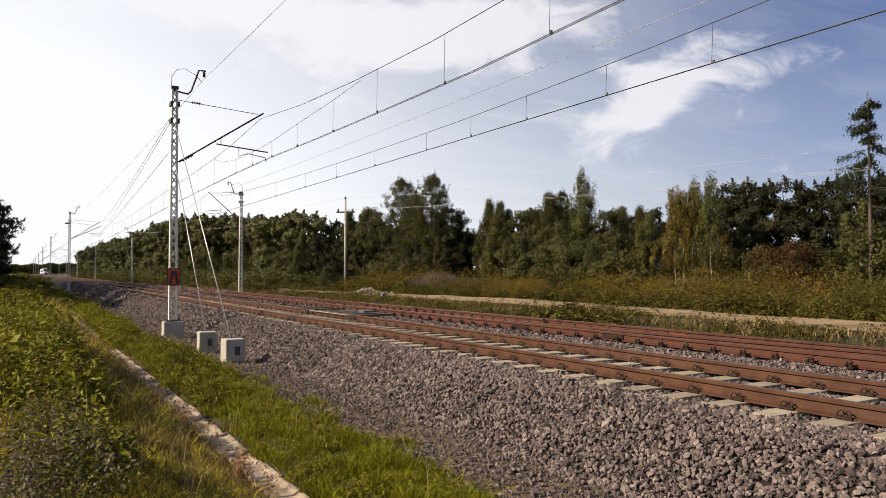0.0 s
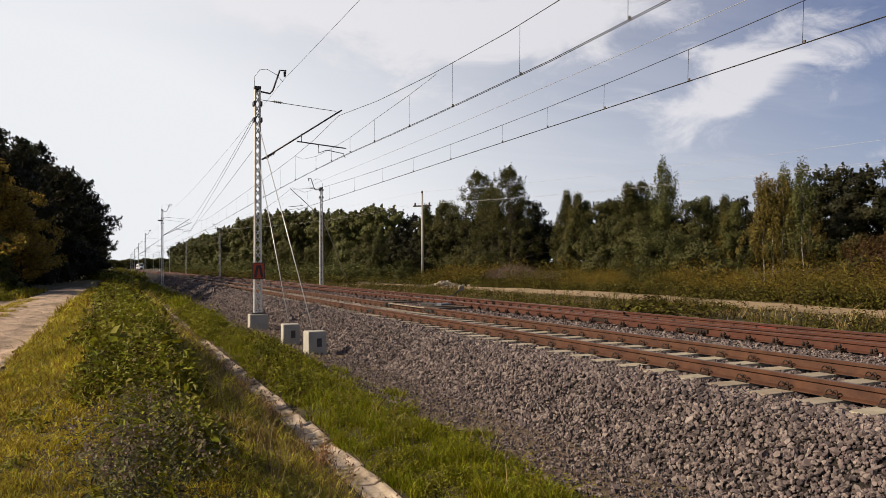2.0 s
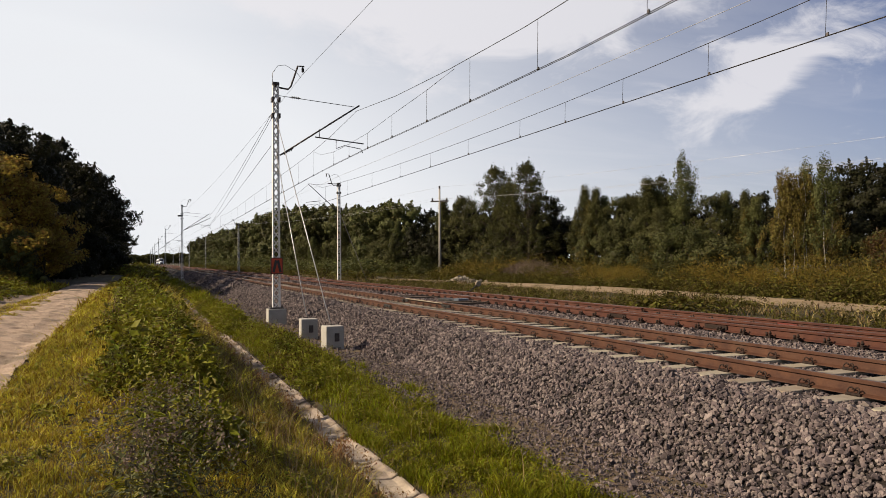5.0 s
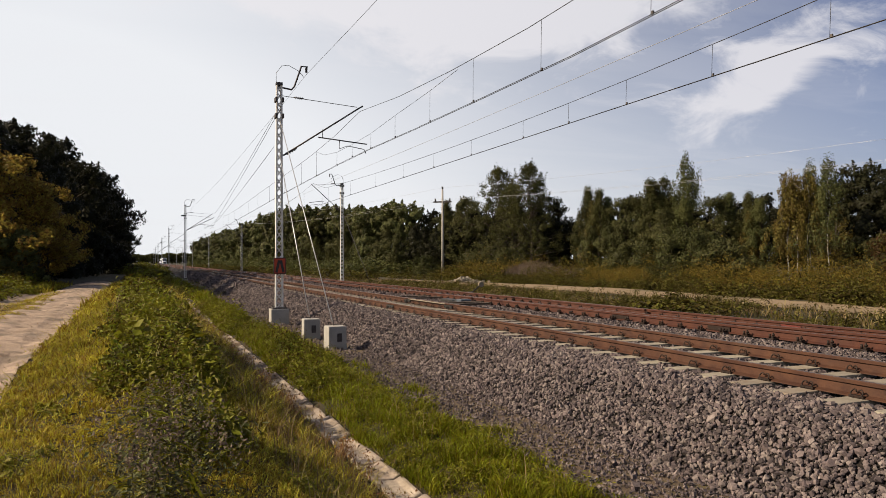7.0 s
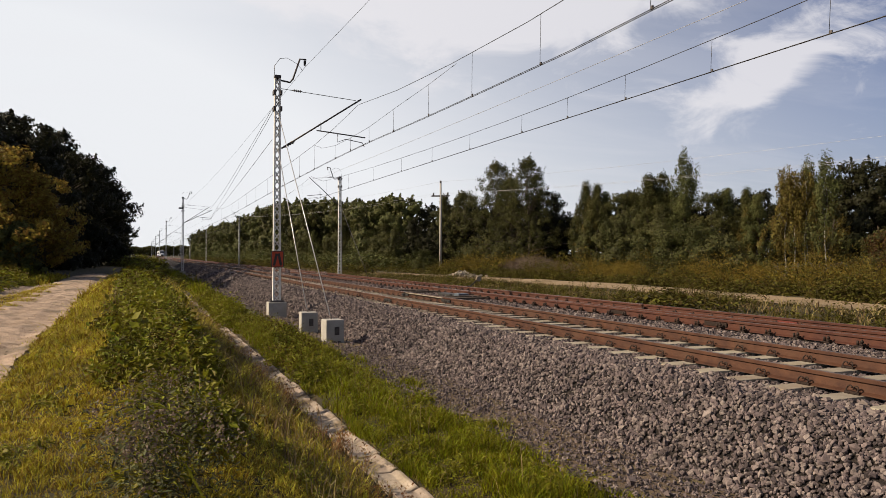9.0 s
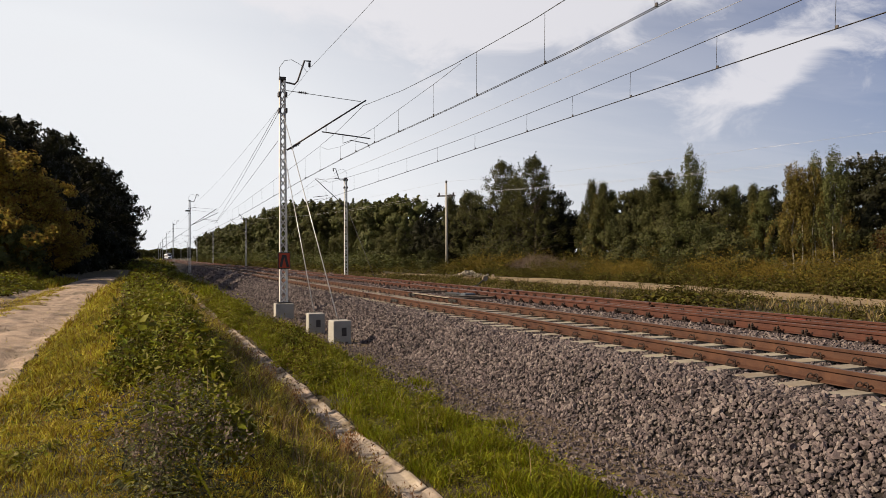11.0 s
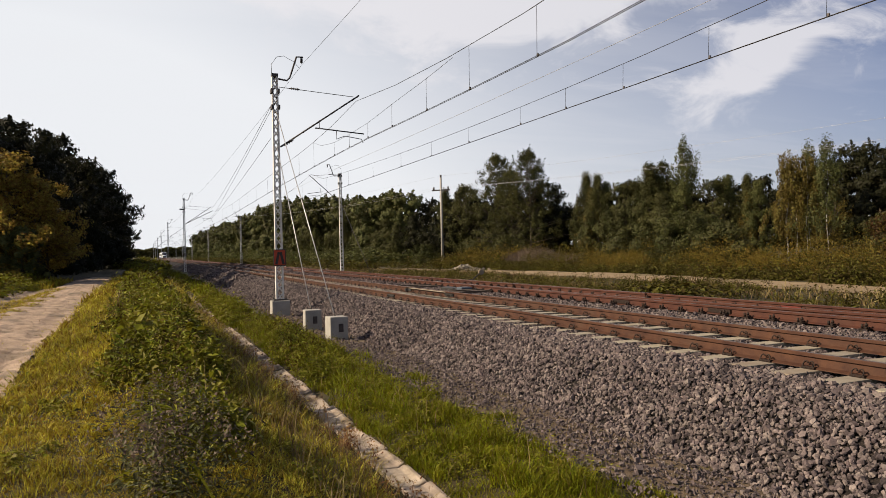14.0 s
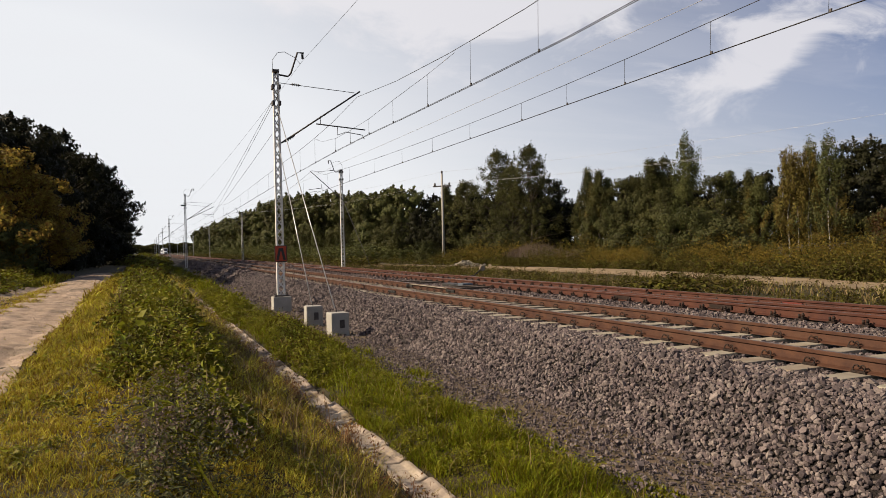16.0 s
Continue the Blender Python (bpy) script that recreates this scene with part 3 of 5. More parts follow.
part("closure_rail", box((0.045, 3.2, 0.02), (EDGE_1 + GAUGE - 0.066, 21.4, -0.035), 0.005), M_CONC, near_track, "pale bar along the rail")
for x, y in ((EDGE_2, 14.2), (EDGE_2 + GAUGE, 18.6), (EDGE_2, 11.0)):
    part("fishplate", box((0.035, 0.6, 0.085), (x - 0.028, y, -0.145), 0.006), M_CLIP, far_track, "dark bolted fishplate")
part("marked_plate", box((0.02, 0.5, 0.08), (EDGE_2 + GAUGE - 0.03, 10.6, -0.14), 0.004), M_FADED, far_track, "faded red painted rail joint")
p, s = stone_field(-6, -1.5, 4, 26, 7, 0.026, lambda x, y: lift(x, y) + 0.035)
v, f = stones(p, s, 0.45)
single("dirt_clods", mesh_of("dirt_clods", v, f, [M_DIRT]), None, "small clods of pale earth on the dirt track", "clods", "stuff")
p, s = stone_field(-4.9, -3.5, 6, 30, 60, 0.03, lambda x, y: lift(x, y) + 0.035)
v, f = stones(p - np.column_stack([0.02 * p[:, 1], 0 * p[:, 1], 0 * p[:, 1]]), s, 0.5)
single("strip_clods", mesh_of("strip_clods", v, f, [M_GRIT]), None, "dark clods and small stones between the ruts", "clods", "stuff")

# ---- masts and wires ----
def mast_mesh(height, base=0.22, top=0.15, depth=0.13):
    """Two channels laced together with slanting flats; the parts as bmeshes."""
    legs, lace = [], []
    for s in (-1, 1):
        bm = bmesh.new()
        for d in (-1, 1):
            bar((s * base / 2, d * depth / 2, 0), (s * top / 2, d * depth / 2, height), 0.012, 0.05, bm)
        bar((s * (base / 2 + 0.02), 0, 0), (s * (top / 2 + 0.02), 0, height), depth, 0.01, bm)
        legs.append(bm)
    steps = int(height / 0.26)
    for i in range(steps):
        z0, z1 = height * i / steps, height * (i + 1) / steps
        for d in (-1, 1):
            s = 1 if (i + (d > 0)) % 2 else -1
            bm = bmesh.new()
            w0, w1 = (base + (top - base) * z / height for z in (z0, z1))
            bar((s * w0 / 2, d * (depth / 2 - 0.003), z0), (-s * w1 / 2, d * (depth / 2 - 0.003), z1), 0.008, 0.04, bm)
            lace.append(bm)
    return legs, lace


def insulator(a, b, bm=None):
    """A short rod with sheds."""
    bm = bm or bmesh.new()
    a, b = Vector(a), Vector(b)
    tube([a, b], 0.016, 6, bm)
    for k in range(4):
        p = a.lerp(b, 0.2 + 0.2 * k)
        d = (b - a).normalized() * 0.012
        tube([p - d, p + d], 0.045, 8, bm)
    return bm


def mast(x, y, z, side, height=8.1, reach=2.85, double=False, horn=True, label="", foot=0.45, contact=5.1, hat=0.25):
    """A catenary mast at x, y whose bracket reaches to its side (+1 or -1)."""
    ob = thing("catenary_mast", label, "mast", (x, y, z), "catenary masts along the line")
    legs, lace = mast_mesh(height)
    for bm in legs:
        part("mast_leg", bm, M_STEEL, ob)
    for bm in lace:
        part("lacing_flat", bm, M_STEEL, ob)
    part("foundation", box((0.60, 0.5, foot + 0.5), (0, 0, -foot - 0.5), 0.02), M_BLOCK, ob, "cast concrete foundation block")
    part("base_plate", box((0.48, 0.34, 0.05), (0, 0, 0.0), 0.006), M_IRON, ob)
    for dx in (-0.19, 0.19):
        for dy in (-0.12, 0.12):
            part("anchor_bolt", tube([(dx, dy, 0.05), (dx, dy, 0.13)], 0.018, 6), M_IRON, ob)
    part("cap", box((0.22, 0.2, 0.10), (0, 0, height - 0.02), 0.01), M_IRON, ob)
    # heights above the mast's foot
    tops = contact + 1.66 - z
    arm = part("bracket_tube", tube([(side * 0.14, 0, contact - 0.2 - z), (side * (reach + 0.1), 0, tops + 0.06)], 0.028, 8), M_IRON, ob, "slanting bracket tube")
    part("pull_rod", tube([(side * 0.12, 0, tops + 0.18), (side * (reach - 0.1), 0, tops + 0.0)], 0.011, 6), M_IRON, ob)
    part("insulator", insulator((side * 0.5, 0, tops + 0.16), (side * 0.85, 0, tops + 0.14)), M_IRON, ob)
    part("insulator", insulator((side * 0.2, 0, contact - 0.18 - z), (side * 0.6, 0, contact + 0.06 - z)), M_IRON, ob)
    reg = part("registration_arm", tube([(side * 1.35, 0, contact + 0.50 - z), (side * (reach + 0.25), 0, contact + 0.36 - z)], 0.022, 6), M_IRON, ob)
    part("drop_bracket", tube([(side * (reach - 0.75), 0, contact + 0.42 - z), (side * (reach - 0.75), 0, contact + 0.14 - z), (side * (reach - 0.45), 0, contact + 0.26 - z), (side * (reach + 0.15), 0, contact + 0.17 - z), (side * (reach + 0.22), 0, contact + 0.03 - z)], 0.014, 6), M_IRON, reg)
    part("hanger", tube([(side * 1.5, 0, contact + 0.48 - z), (side * 1.5, 0, contact + 0.78 - z)], 0.012, 6), M_IRON, ob)
    for h in (tops - 0.0, tops - 0.55):
        for s in (-1, 1):
            part("clamp", box((0.07, 0.30, 0.15), (s * 0.11, 0, h - 0.05), 0.008), M_IRON, ob)
    if horn:
        part("horn_arm", tube([(-side * 0.05, 0, height - 0.06), (side * 0.42, 0, height - 0.12), (side * 0.52, 0, height + 0.0), (side * 0.76, 0, height + 0.72), (side * 0.98, 0, height + 0.72)], 0.03, 8), M_IRON, ob, "bent earth-wire bracket")
        part("earth_lead", tube([(-side * 0.1, 0, height), (-side * 0.1, 0, height + 0.4), (side * 0.08, 0, height + 0.66), (side * 0.32, 0, height + 0.71), (side * 0.65, 0, height + 0.55), (side * 0.86, 0, height + 0.33)], 0.009, 5), M_WIRE, ob)
        part("insulator", insulator((side * 0.93, 0, height + 0.70), (side * 0.93, 0, height + 0.5)), M_IRON, ob)
    if double:
        part("bracket_tube", tube([(side * 0.14, 0.5, contact - 0.2 - z), (side * (reach + 0.3), 0.5, tops - 0.35)], 0.03, 8), M_IRON, ob)
        part("pull_rod", tube([(side * 0.12, 0.3, tops - 0.1), (side * (reach + 0.2), 0.5, tops - 0.4)], 0.012, 6), M_IRON, ob)
        part("crossarm", box((0.5, 0.3, 0.16), (-side * 0.2, 0, tops - 0.3), 0.01), M_IRON, ob)
    return ob


NEAR_X, FAR_X = 4.2, 13.55
signal_mast = mast(NEAR_X, 24.37, -0.32, 1, height=7.62, foot=0.68, label="tall pale lattice catenary mast with an orange-red sign")
sign = part("sign_board", box((0.42, 0.03, 0.56), (0.0, -0.14, 1.17), 0.008), M_BLACK, signal_mast, "black-edged orange-red signal board")
part("sign_field", box((0.36, 0.008, 0.50), (0.0, -0.158, 1.20), 0.002), M_RED, sign)
bm = bmesh.new()
for s in (-1, 1):
    bar((s * 0.12, -0.166, 1.23), (s * 0.028, -0.166, 1.64), 0.006, 0.085, bm)
part("sign_mark", bm, M_BLACK, sign, "black pointed chevron")
for i, y in enumerate((85.4, 146.5, 207, 268, 330, 392)):
    mast(NEAR_X, y, -0.6, 1, height=8.3, double=i in (0, 2), label="pale lattice catenary mast beside the ballast, with bracket")
for i, y in enumerate((51.7, 111.4, 172, 233, 294, 355)):
    mast(FAR_X, y, -0.5, -1, height=7.55, reach=2.2, contact=5.25, label="pale lattice catenary mast on the far side of the tracks")


def anchor_block(x, y, turn):
    ob = thing("anchor_block", "pale concrete anchor block with a dark plate, in the grass", "anchor block", (x, y, -0.93), "anchor blocks under the guy wires", turn=turn)
    part("block", box((0.46, 0.44, 0.76), (0, 0, -0.12), 0.025, taper=0.97), M_BLOCK, ob)
    part("plate", box((0.12, 0.012, 0.20), (0.04, -0.221, 0.27), 0.004), M_IRON, ob, "dark inset plate")
    part("eye", tube([(0.0, 0.1, 0.62), (0.0, 0.14, 0.70), (0.0, 0.2, 0.72)], 0.02, 6), M_IRON, ob)


anchor_block(4.27, 16.95, 4)
anchor_block(4.2, 19.35, -3)


def cable(name, points, radius, mat, label, sag=0.0, category="wire", steps=1, sides=5):
    pts = []
    for a, b in zip(points, points[1:]):
        for k in range(steps):
            t = k / steps
            p = Vector(a).lerp(Vector(b), t)
            p.z -= sag * 4 * t * (1 - t)
            pts.append(p)
    pts.append(Vector(points[-1]))
    return single(name, tube(pts, radius, sides), mat, label, category)


cable("guy_wire", [(4.24, 17.1, -0.2), (4.2, 24.25, 6.1)], 0.014, M_PALEWIRE, "taut bright guy wire from mast to anchor block")
cable("guy_wire", [(4.18, 19.5, -0.2), (4.2, 24.25, 4.9)], 0.014, M_PALEWIRE, "taut bright guy wire from mast to anchor block")
cable("guy_wire", [(FAR_X, 44, -0.5), (FAR_X, 51.6, 5.0)], 0.02, M_WIRE, "dark guy wire of the far mast")
# earth wires over the mast tops, and the tensioned wires that end on the first mast
cable("earth_wire", [(5.13, -37, 7.55)] + [(5.13, y, 7.75) for y in (24.37, 85.4, 146.5, 207)], 0.0055, M_WIRE, "thin earth wire along the mast tops", 0.35, steps=10)
cable("earth_wire", [(FAR_X - 0.05, -9, 7.65)] + [(FAR_X - 0.05, y, 7.6) for y in (51.7, 111.4, 172)], 0.008, M_PALEWIRE, "bright wire along the far mast tops", 0.15, steps=10)
for x, z0, x1, z1 in ((4.15, 6.3, 7.0, 5.2), (4.1, 6.35, 7.1, 6.5), (4.05, 5.2, 6.9, 5.1)):
    cable("tension_wire", [(x, 24.5, z0), (x1, 85.4, z1)], 0.008, M_WIRE, "tensioned wire running from the mast along the line", 0.3 if z1 > 6 else 0.12, steps=10)


def catenary(x_of, wires, masts, contact, rise, droppers, label, power=2, stitch=()):
    """One track's overhead line: messenger, contact pair and droppers, as one thing."""
    ob = thing("overhead_line", label, "overhead line")
    hang = lambda t: contact + rise[1] + (rise[0 if t > 0.5 else 2] - rise[1]) * abs(2 * t - 1) ** power
    pts = []
    for (ya, yb) in zip(masts, masts[1:]):
        for k in range(16):
            t = k / 16
            y = ya + (yb - ya) * t
            pts.append((x_of(y), y, hang(t)))
    part("messenger_wire", tube(pts, 0.0085, 5), M_WIRE, ob, "sagging messenger wire")
    if stitch:
        part("stitch_wire", tube([(x_of(y), y, z) for y, z in stitch], 0.006, 5), M_WIRE, ob, "slack stitch wire under the bracket")
    for dx in wires:
        part("contact_wire", tube([(x_of(y) + dx, y, contact) for y in np.arange(masts[0], masts[-1], 4.0)], 0.0075, 5), M_WIRE, ob, "taut contact wire")
    for y in droppers:
        i = max(j for j, v in enumerate(masts) if v <= y)
        t = (y - masts[i]) / (masts[i + 1] - masts[i])
        top = float(np.interp(y, [q[0] for q in stitch], [q[1] for q in stitch])) if stitch and stitch[0][0] < y < stitch[-1][0] else hang(t)
        part("dropper", tube([(x_of(y), y, top), (x_of(y) + 0.01, y + 0.05, contact)], 0.0048, 4), M_WIRE, ob)
        part("dropper_clamp", box((0.03, 0.05, 0.06), (x_of(y), y, contact), 0.004), M_IRON, ob)


catenary(lambda y: 7.5 - 0.45 * math.sin(max(-1, min(1, (y - 54) / 30.5)) * math.pi / 2) * -1 if y > 24 else float(np.interp(y, (-20, 5, 8.8, 11.7, 18.5, 24.4), (6.95, 7.2, 7.31, 7.41, 7.27, 7.05))), (-0.025, 0.025), [-36.7, 24.37, 85.4, 146.5, 207, 268], 5.12, (1.5, 1.0, 1.5),
         [-6, 0, 5.2, 8.9, 12.4, 15.5, 18.2, 20.9, 23.2, 25.4, 27.7, 31.5, 35, 40, 46, 52, 58, 64, 70, 76, 81], "dark overhead contact line with droppers above the track", 6,
         [(16.4, 6.14), (18.2, 6.0), (20.9, 5.82), (23.2, 5.64), (25.4, 5.60), (27.7, 5.64), (30.0, 5.85), (31.5, 6.2)])
catenary(lambda y: 11.4, (-0.015, 0.015), [-8.3, 51.7, 111.4, 172, 233, 294], 5.28, (1.2, 0.57, 1.75), [-4, 1, 5.5, 9.0, 11.9, 14.9, 17.6, 20.3, 24.3, 28.1, 32, 36.5, 41.5, 47, 55, 62, 70, 78], "dark overhead contact line with droppers above the track")


def utility_pole(x, y, z, height):
    ob = thing("utility_pole", "slim grey concrete utility pole with a crossarm", "pole", (x, y, z))
    part("pole", tube([(0, 0, -0.2), (0, 0, height)], 0.15, 10, end=0.09), M_BLOCK, ob)
    part("crossarm", box((1.9, 0.13, 0.14), (0, 0, height - 1.35), 0.01, turn=Matrix.Rotation(radians(-40), 3, "Z")), M_IRON, ob)
    for d in (-0.75, 0.75):
        c, s = math.cos(radians(-40)), math.sin(radians(-40))
        part("insulator", tube([(c * d, s * d, height - 1.25), (c * d, s * d, height - 0.95)], 0.09, 8), M_IRON, ob)
    part("insulator", tube([(0, 0, height), (0, 0, height + 0.25)], 0.10, 8), M_IRON, ob)


PX, PY, PH = 27.5, 65.5, 9.0
utility_pole(PX, PY, -0.5, PH)
for d, z in ((-0.75, PH - 1.55), (0.75, PH - 1.55), (0, PH - 0.35)):
    c, s = math.cos(radians(-40)), math.sin(radians(-40))
    cable("power_wire", [(16 + d * c, 118 + d * s, z), (PX + c * d, PY + s * d, z), (41 + c * d, 10 + s * d, z - 0.6)], 0.006, M_PALEWIRE, "thin pale overhead power wire", 0.5, steps=8)

# ---- trackside gear ----
pm = thing("point_machine", "dark point machine with a blue-grey end cover between the tracks", "point machine", (10.15, 22.5, -0.24))
part("body", box((0.36, 1.5, 0.15), (0, 0.75, 0), 0.03), M_BLACK, pm)
part("cover", box((0.4, 0.4, 0.2), (0, -0.2, 0), 0.03), M_BLUEGREY, pm, "blue-grey painted cover")
for d in (0.2, 0.6):
    part("rod", tube([(0.1, d, 0.1), (1.9, d, 0.1)], 0.02, 6), M_IRON, pm)
for y, w in ((21.2, 0.24), (22.0, 0.3), (25.6, 0.3), (26.8, 0.24)):
    single("timber_bearer", box((2.1, w, 0.09), (9.7, y, -0.2), 0.012), M_TIMBER, "dark oily turnout timber across the ballast", "timber", group="turnout timbers")
lever = thing("switch_lever", "hand point lever with a round pale weight", "switch lever", (13.45, 28.6, -0.4))
part("stand", box((0.5, 0.4, 0.22), (0, 0, 0), 0.02), M_IRON, lever)
part("arm", tube([(-0.5, 0, 0.25), (0, 0, 0.3), (0.45, 0.1, 0.62)], 0.03, 8), M_IRON, lever)
part("weight", tube([(0.45, 0.04, 0.62), (0.45, 0.16, 0.62)], 0.12, 18), M_CONC, lever, "round pale counterweight")

q = rng.normal(0, 0.55, (150, 2))
p = np.column_stack([22.4 + q[:, 0] * 1.3, 49.2 + q[:, 1], lift(22.4 + q[:, 0] * 1.3, 49.2 + q[:, 1]) + 0.45 * np.exp(-(q ** 2).sum(1) / 0.5) * rng.uniform(0.3, 1, 150)])
single("rubble_pile", mesh_of("rubble_pile", *stones(p, 0.2 * rng.lognormal(0, 0.3, 150), 0.3), [M_CONC]), None, "small pile of pale broken rubble beside the sand road", "rubble", "stuff")

# ---- plants ----
def turn_of(n):
    """n random frames: a way and two sides across it."""
    a = rng.normal(size=(n, 3))
    a /= np.linalg.norm(a, axis=1, keepdims=True)
    b = np.cross(a, rng.normal(size=(n, 3)))
    b /= np.linalg.norm(b, axis=1, keepdims=True)
    return a, b, np.cross(a, b)


def leaves(pos, length, width, droop=0.0, out=None):
    """Loose pointed leaves in all directions, or facing outwards."""
    n = len(pos)
    a, b, c = turn_of(n)
    if out is not None:
        c = out + 0.5 * rng.normal(size=(n, 3))
        a = np.cross(c, a)
        a /= np.linalg.norm(a, axis=1, keepdims=True)
        b = np.cross(c, a)
        b /= np.linalg.norm(b, axis=1, keepdims=True)
    a[:, 2] -= droop
    L, W = (length * rng.uniform(0.6, 1.3, n))[:, None], (width * rng.uniform(0.7, 1.2, n))[:, None]
    v = np.stack([pos - a * L * 0.45 - b * W * 0.6, pos + b * W * 0.75 - a * L * 0.2, pos + a * L * 0.6], 1)
    return v.reshape(-1, 3), np.arange(3 * n).reshape(-1, 3)


def blades(pos, height, width, lean=0.35):
    """Bent tapering blades of grass."""
    n = len(pos)
    az, side = rng.uniform(0, 6.283, (2, n))
    h = height * rng.lognormal(-0.05, 0.32, n) if np.isscalar(height) else height * rng.lognormal(-0.05, 0.25, n)
    w = width * rng.uniform(0.6, 1.3, n)
    out = np.stack([np.cos(az), np.sin(az), np.zeros(n)], 1) * (h * lean * rng.uniform(0.2, 1.6, n))[:, None]
    s = np.stack([np.cos(side), np.sin(side), np.zeros(n)], 1) * (w * 0.5)[:, None]
    up = np.array([0, 0, 1.0])
    mid = pos + out * 0.3 + up * (h * 0.58)[:, None]
    tip = pos + out + up * (h * rng.uniform(0.8, 1.0, n))[:, None]
    v = np.stack([pos - s, pos + s, mid + s * 0.8, mid - s * 0.8, tip], 1)
    i = np.arange(n)[:, None] * 5
    return v.reshape(-1, 3), np.concatenate([i + [0, 1, 2], i + [0, 2, 3], i + [3, 2, 4]])


def leafy(pos, height, count, length, width, spread=0.10):
    """Upright weeds: leaves set round leaning stems."""
    n = len(pos)
    h = height * rng.uniform(0.6, 1.25, n)
    t = rng.uniform(0.12, 1.0, (n, count))
    lean = rng.normal(0, 0.18, (n, 1, 2))
    az = rng.uniform(0, 6.283, (n, count))
    r = spread * (1.1 - 0.6 * t) * rng.uniform(0.3, 1.0, (n, count))
    base = pos[:, None, :] + np.stack([np.cos(az) * r + lean[..., 0] * t * h[:, None], np.sin(az) * r + lean[..., 1] * t * h[:, None], t * h[:, None]], 2)
    base = base.reshape(-1, 3)
    az = az.ravel() + rng.normal(0, 0.4, n * count)
    m = n * count
    drop = rng.uniform(-0.6, 0.45, m)
    way = np.stack([np.cos(az) * np.cos(drop), np.sin(az) * np.cos(drop), np.sin(drop)], 1)
    side = np.stack([-np.sin(az), np.cos(az), rng.normal(0, 0.35, m)], 1)
    L, W = (length * rng.uniform(0.5, 1.3, m))[:, None], (width * rng.uniform(0.6, 1.3, m))[:, None]
    bend = np.array([0, 0, -1.0]) * L * 0.15
    v = np.stack([base, base + way * L * 0.45 + side * W * 0.5, base + way * L + bend, base + way * L * 0.45 - side * W * 0.5], 1)
    i = np.arange(m)[:, None] * 4
    return v.reshape(-1, 3), np.concatenate([i + [0, 1, 2], i + [0, 2, 3]])


def joined(*sets):
    vs, fs, k = [], [], 0
    for v, f in sets:
        vs.append(v)
        fs.append(f + k)
        k += len(v)
    return np.concatenate(vs), np.concatenate(fs)


def spots(x0, x1, y0, y1, per, keep=None):
    n = int((x1 - x0) * (y1 - y0) * per)
    x, y = rng.uniform(x0, x1, n), rng.uniform(y0, y1, n)
    if keep is not None:
        k = keep(x, y)
        x, y = x[k], y[k]
    return np.stack([x, y, lift(x, y) - 0.005], 1)


def patch(x, y, size, cut):
    """Uneven patches, true inside."""
    return wave(x + 31, y - 17, size) + 0.5 * wave(x, y, size * 0.37) > cut


def stuff(name, data, mat, label, category):
    return single(name, mesh_of(name, *data, [mat]), None, label, category, "stuff")


ROAD_R = lambda y: -1.5 - 0.02 * y
off_road = lambda x, y: (x > ROAD_R(y) + 0.25 * wave(x * 0, y, 1.9) + 0.12 * wave(x * 0, y, 0.6)) & ((x < 1.93 - 0.005 * y + 0.1 * wave(x, y, 1.1)) | (x > 2.46))
# the verge between road and ditch
def verge(side):
    sets = []
    for y0, y1, per, w, h in ((-7, 2.9, 420, 0.016, 0.07), (2.9, 7.5, 3300, 0.006, 0.062), (7.5, 14, 1250, 0.012, 0.085), (14, 28, 560, 0.018, 0.12), (28, 60, 150, 0.035, 0.2)):
        p = spots(side[0], side[1], y0, y1, per, off_road)
        sets.append(blades(p, h * (0.85 + 1.0 * np.clip(wave(p[:, 0] + 7, p[:, 1], 1.1) + 1.4 * wave(p[:, 0], p[:, 1], 0.4), -0.35, 1.5)) * (1 + 0.4 * smoothstep(0.5, 1.2, p[:, 0])), w, 1.0))
    return joined(*sets)


stuff("verge_grass", verge((-2.2, 0.7)), M_GRASS, "yellow-green grass on the verge beside the dirt track", "grass")
stuff("slope_grass", verge((0.7, 1.95)), M_SLOPE_LIT, "yellow-green and brownish grass down to the ditch, coloured lighter as if sunlit", "grass")
sets = []
lush = lambda x, y: (x > 2.36 + 0.14 * wave(x, y, 1.3)) & (x < 4.0 - 0.62 * smoothstep(12, 19, y) + 0.28 * wave(x * 0, y, 2.7) + 0.15 * wave(x, y, 0.7))
for y0, y1, per, w, h in ((-7, 2.6, 420, 0.016, 0.09), (2.6, 9, 3600, 0.007, 0.085), (9, 17, 1400, 0.010, 0.10), (17, 34, 500, 0.018, 0.11), (34, 80, 110, 0.045, 0.22)):
    p = spots(2.3, 4.6, y0, y1, per, lush)
    sets.append(blades(p, h * (1.0 + 1.5 * np.clip(wave(p[:, 0] + 7, p[:, 1], 1.3) + 1.4 * wave(p[:, 0], p[:, 1], 0.5), -0.45, 1.3)) * (1 - 0.45 * smoothstep(3.2, 3.7, p[:, 0])), w, 0.8))
stuff("bank_grass", joined(*sets), M_LUSH, "lush green grass between ditch and gravel", "grass")
tall = lambda x, y: patch(x, y, 3.1, 0.15) & off_road(x, y)
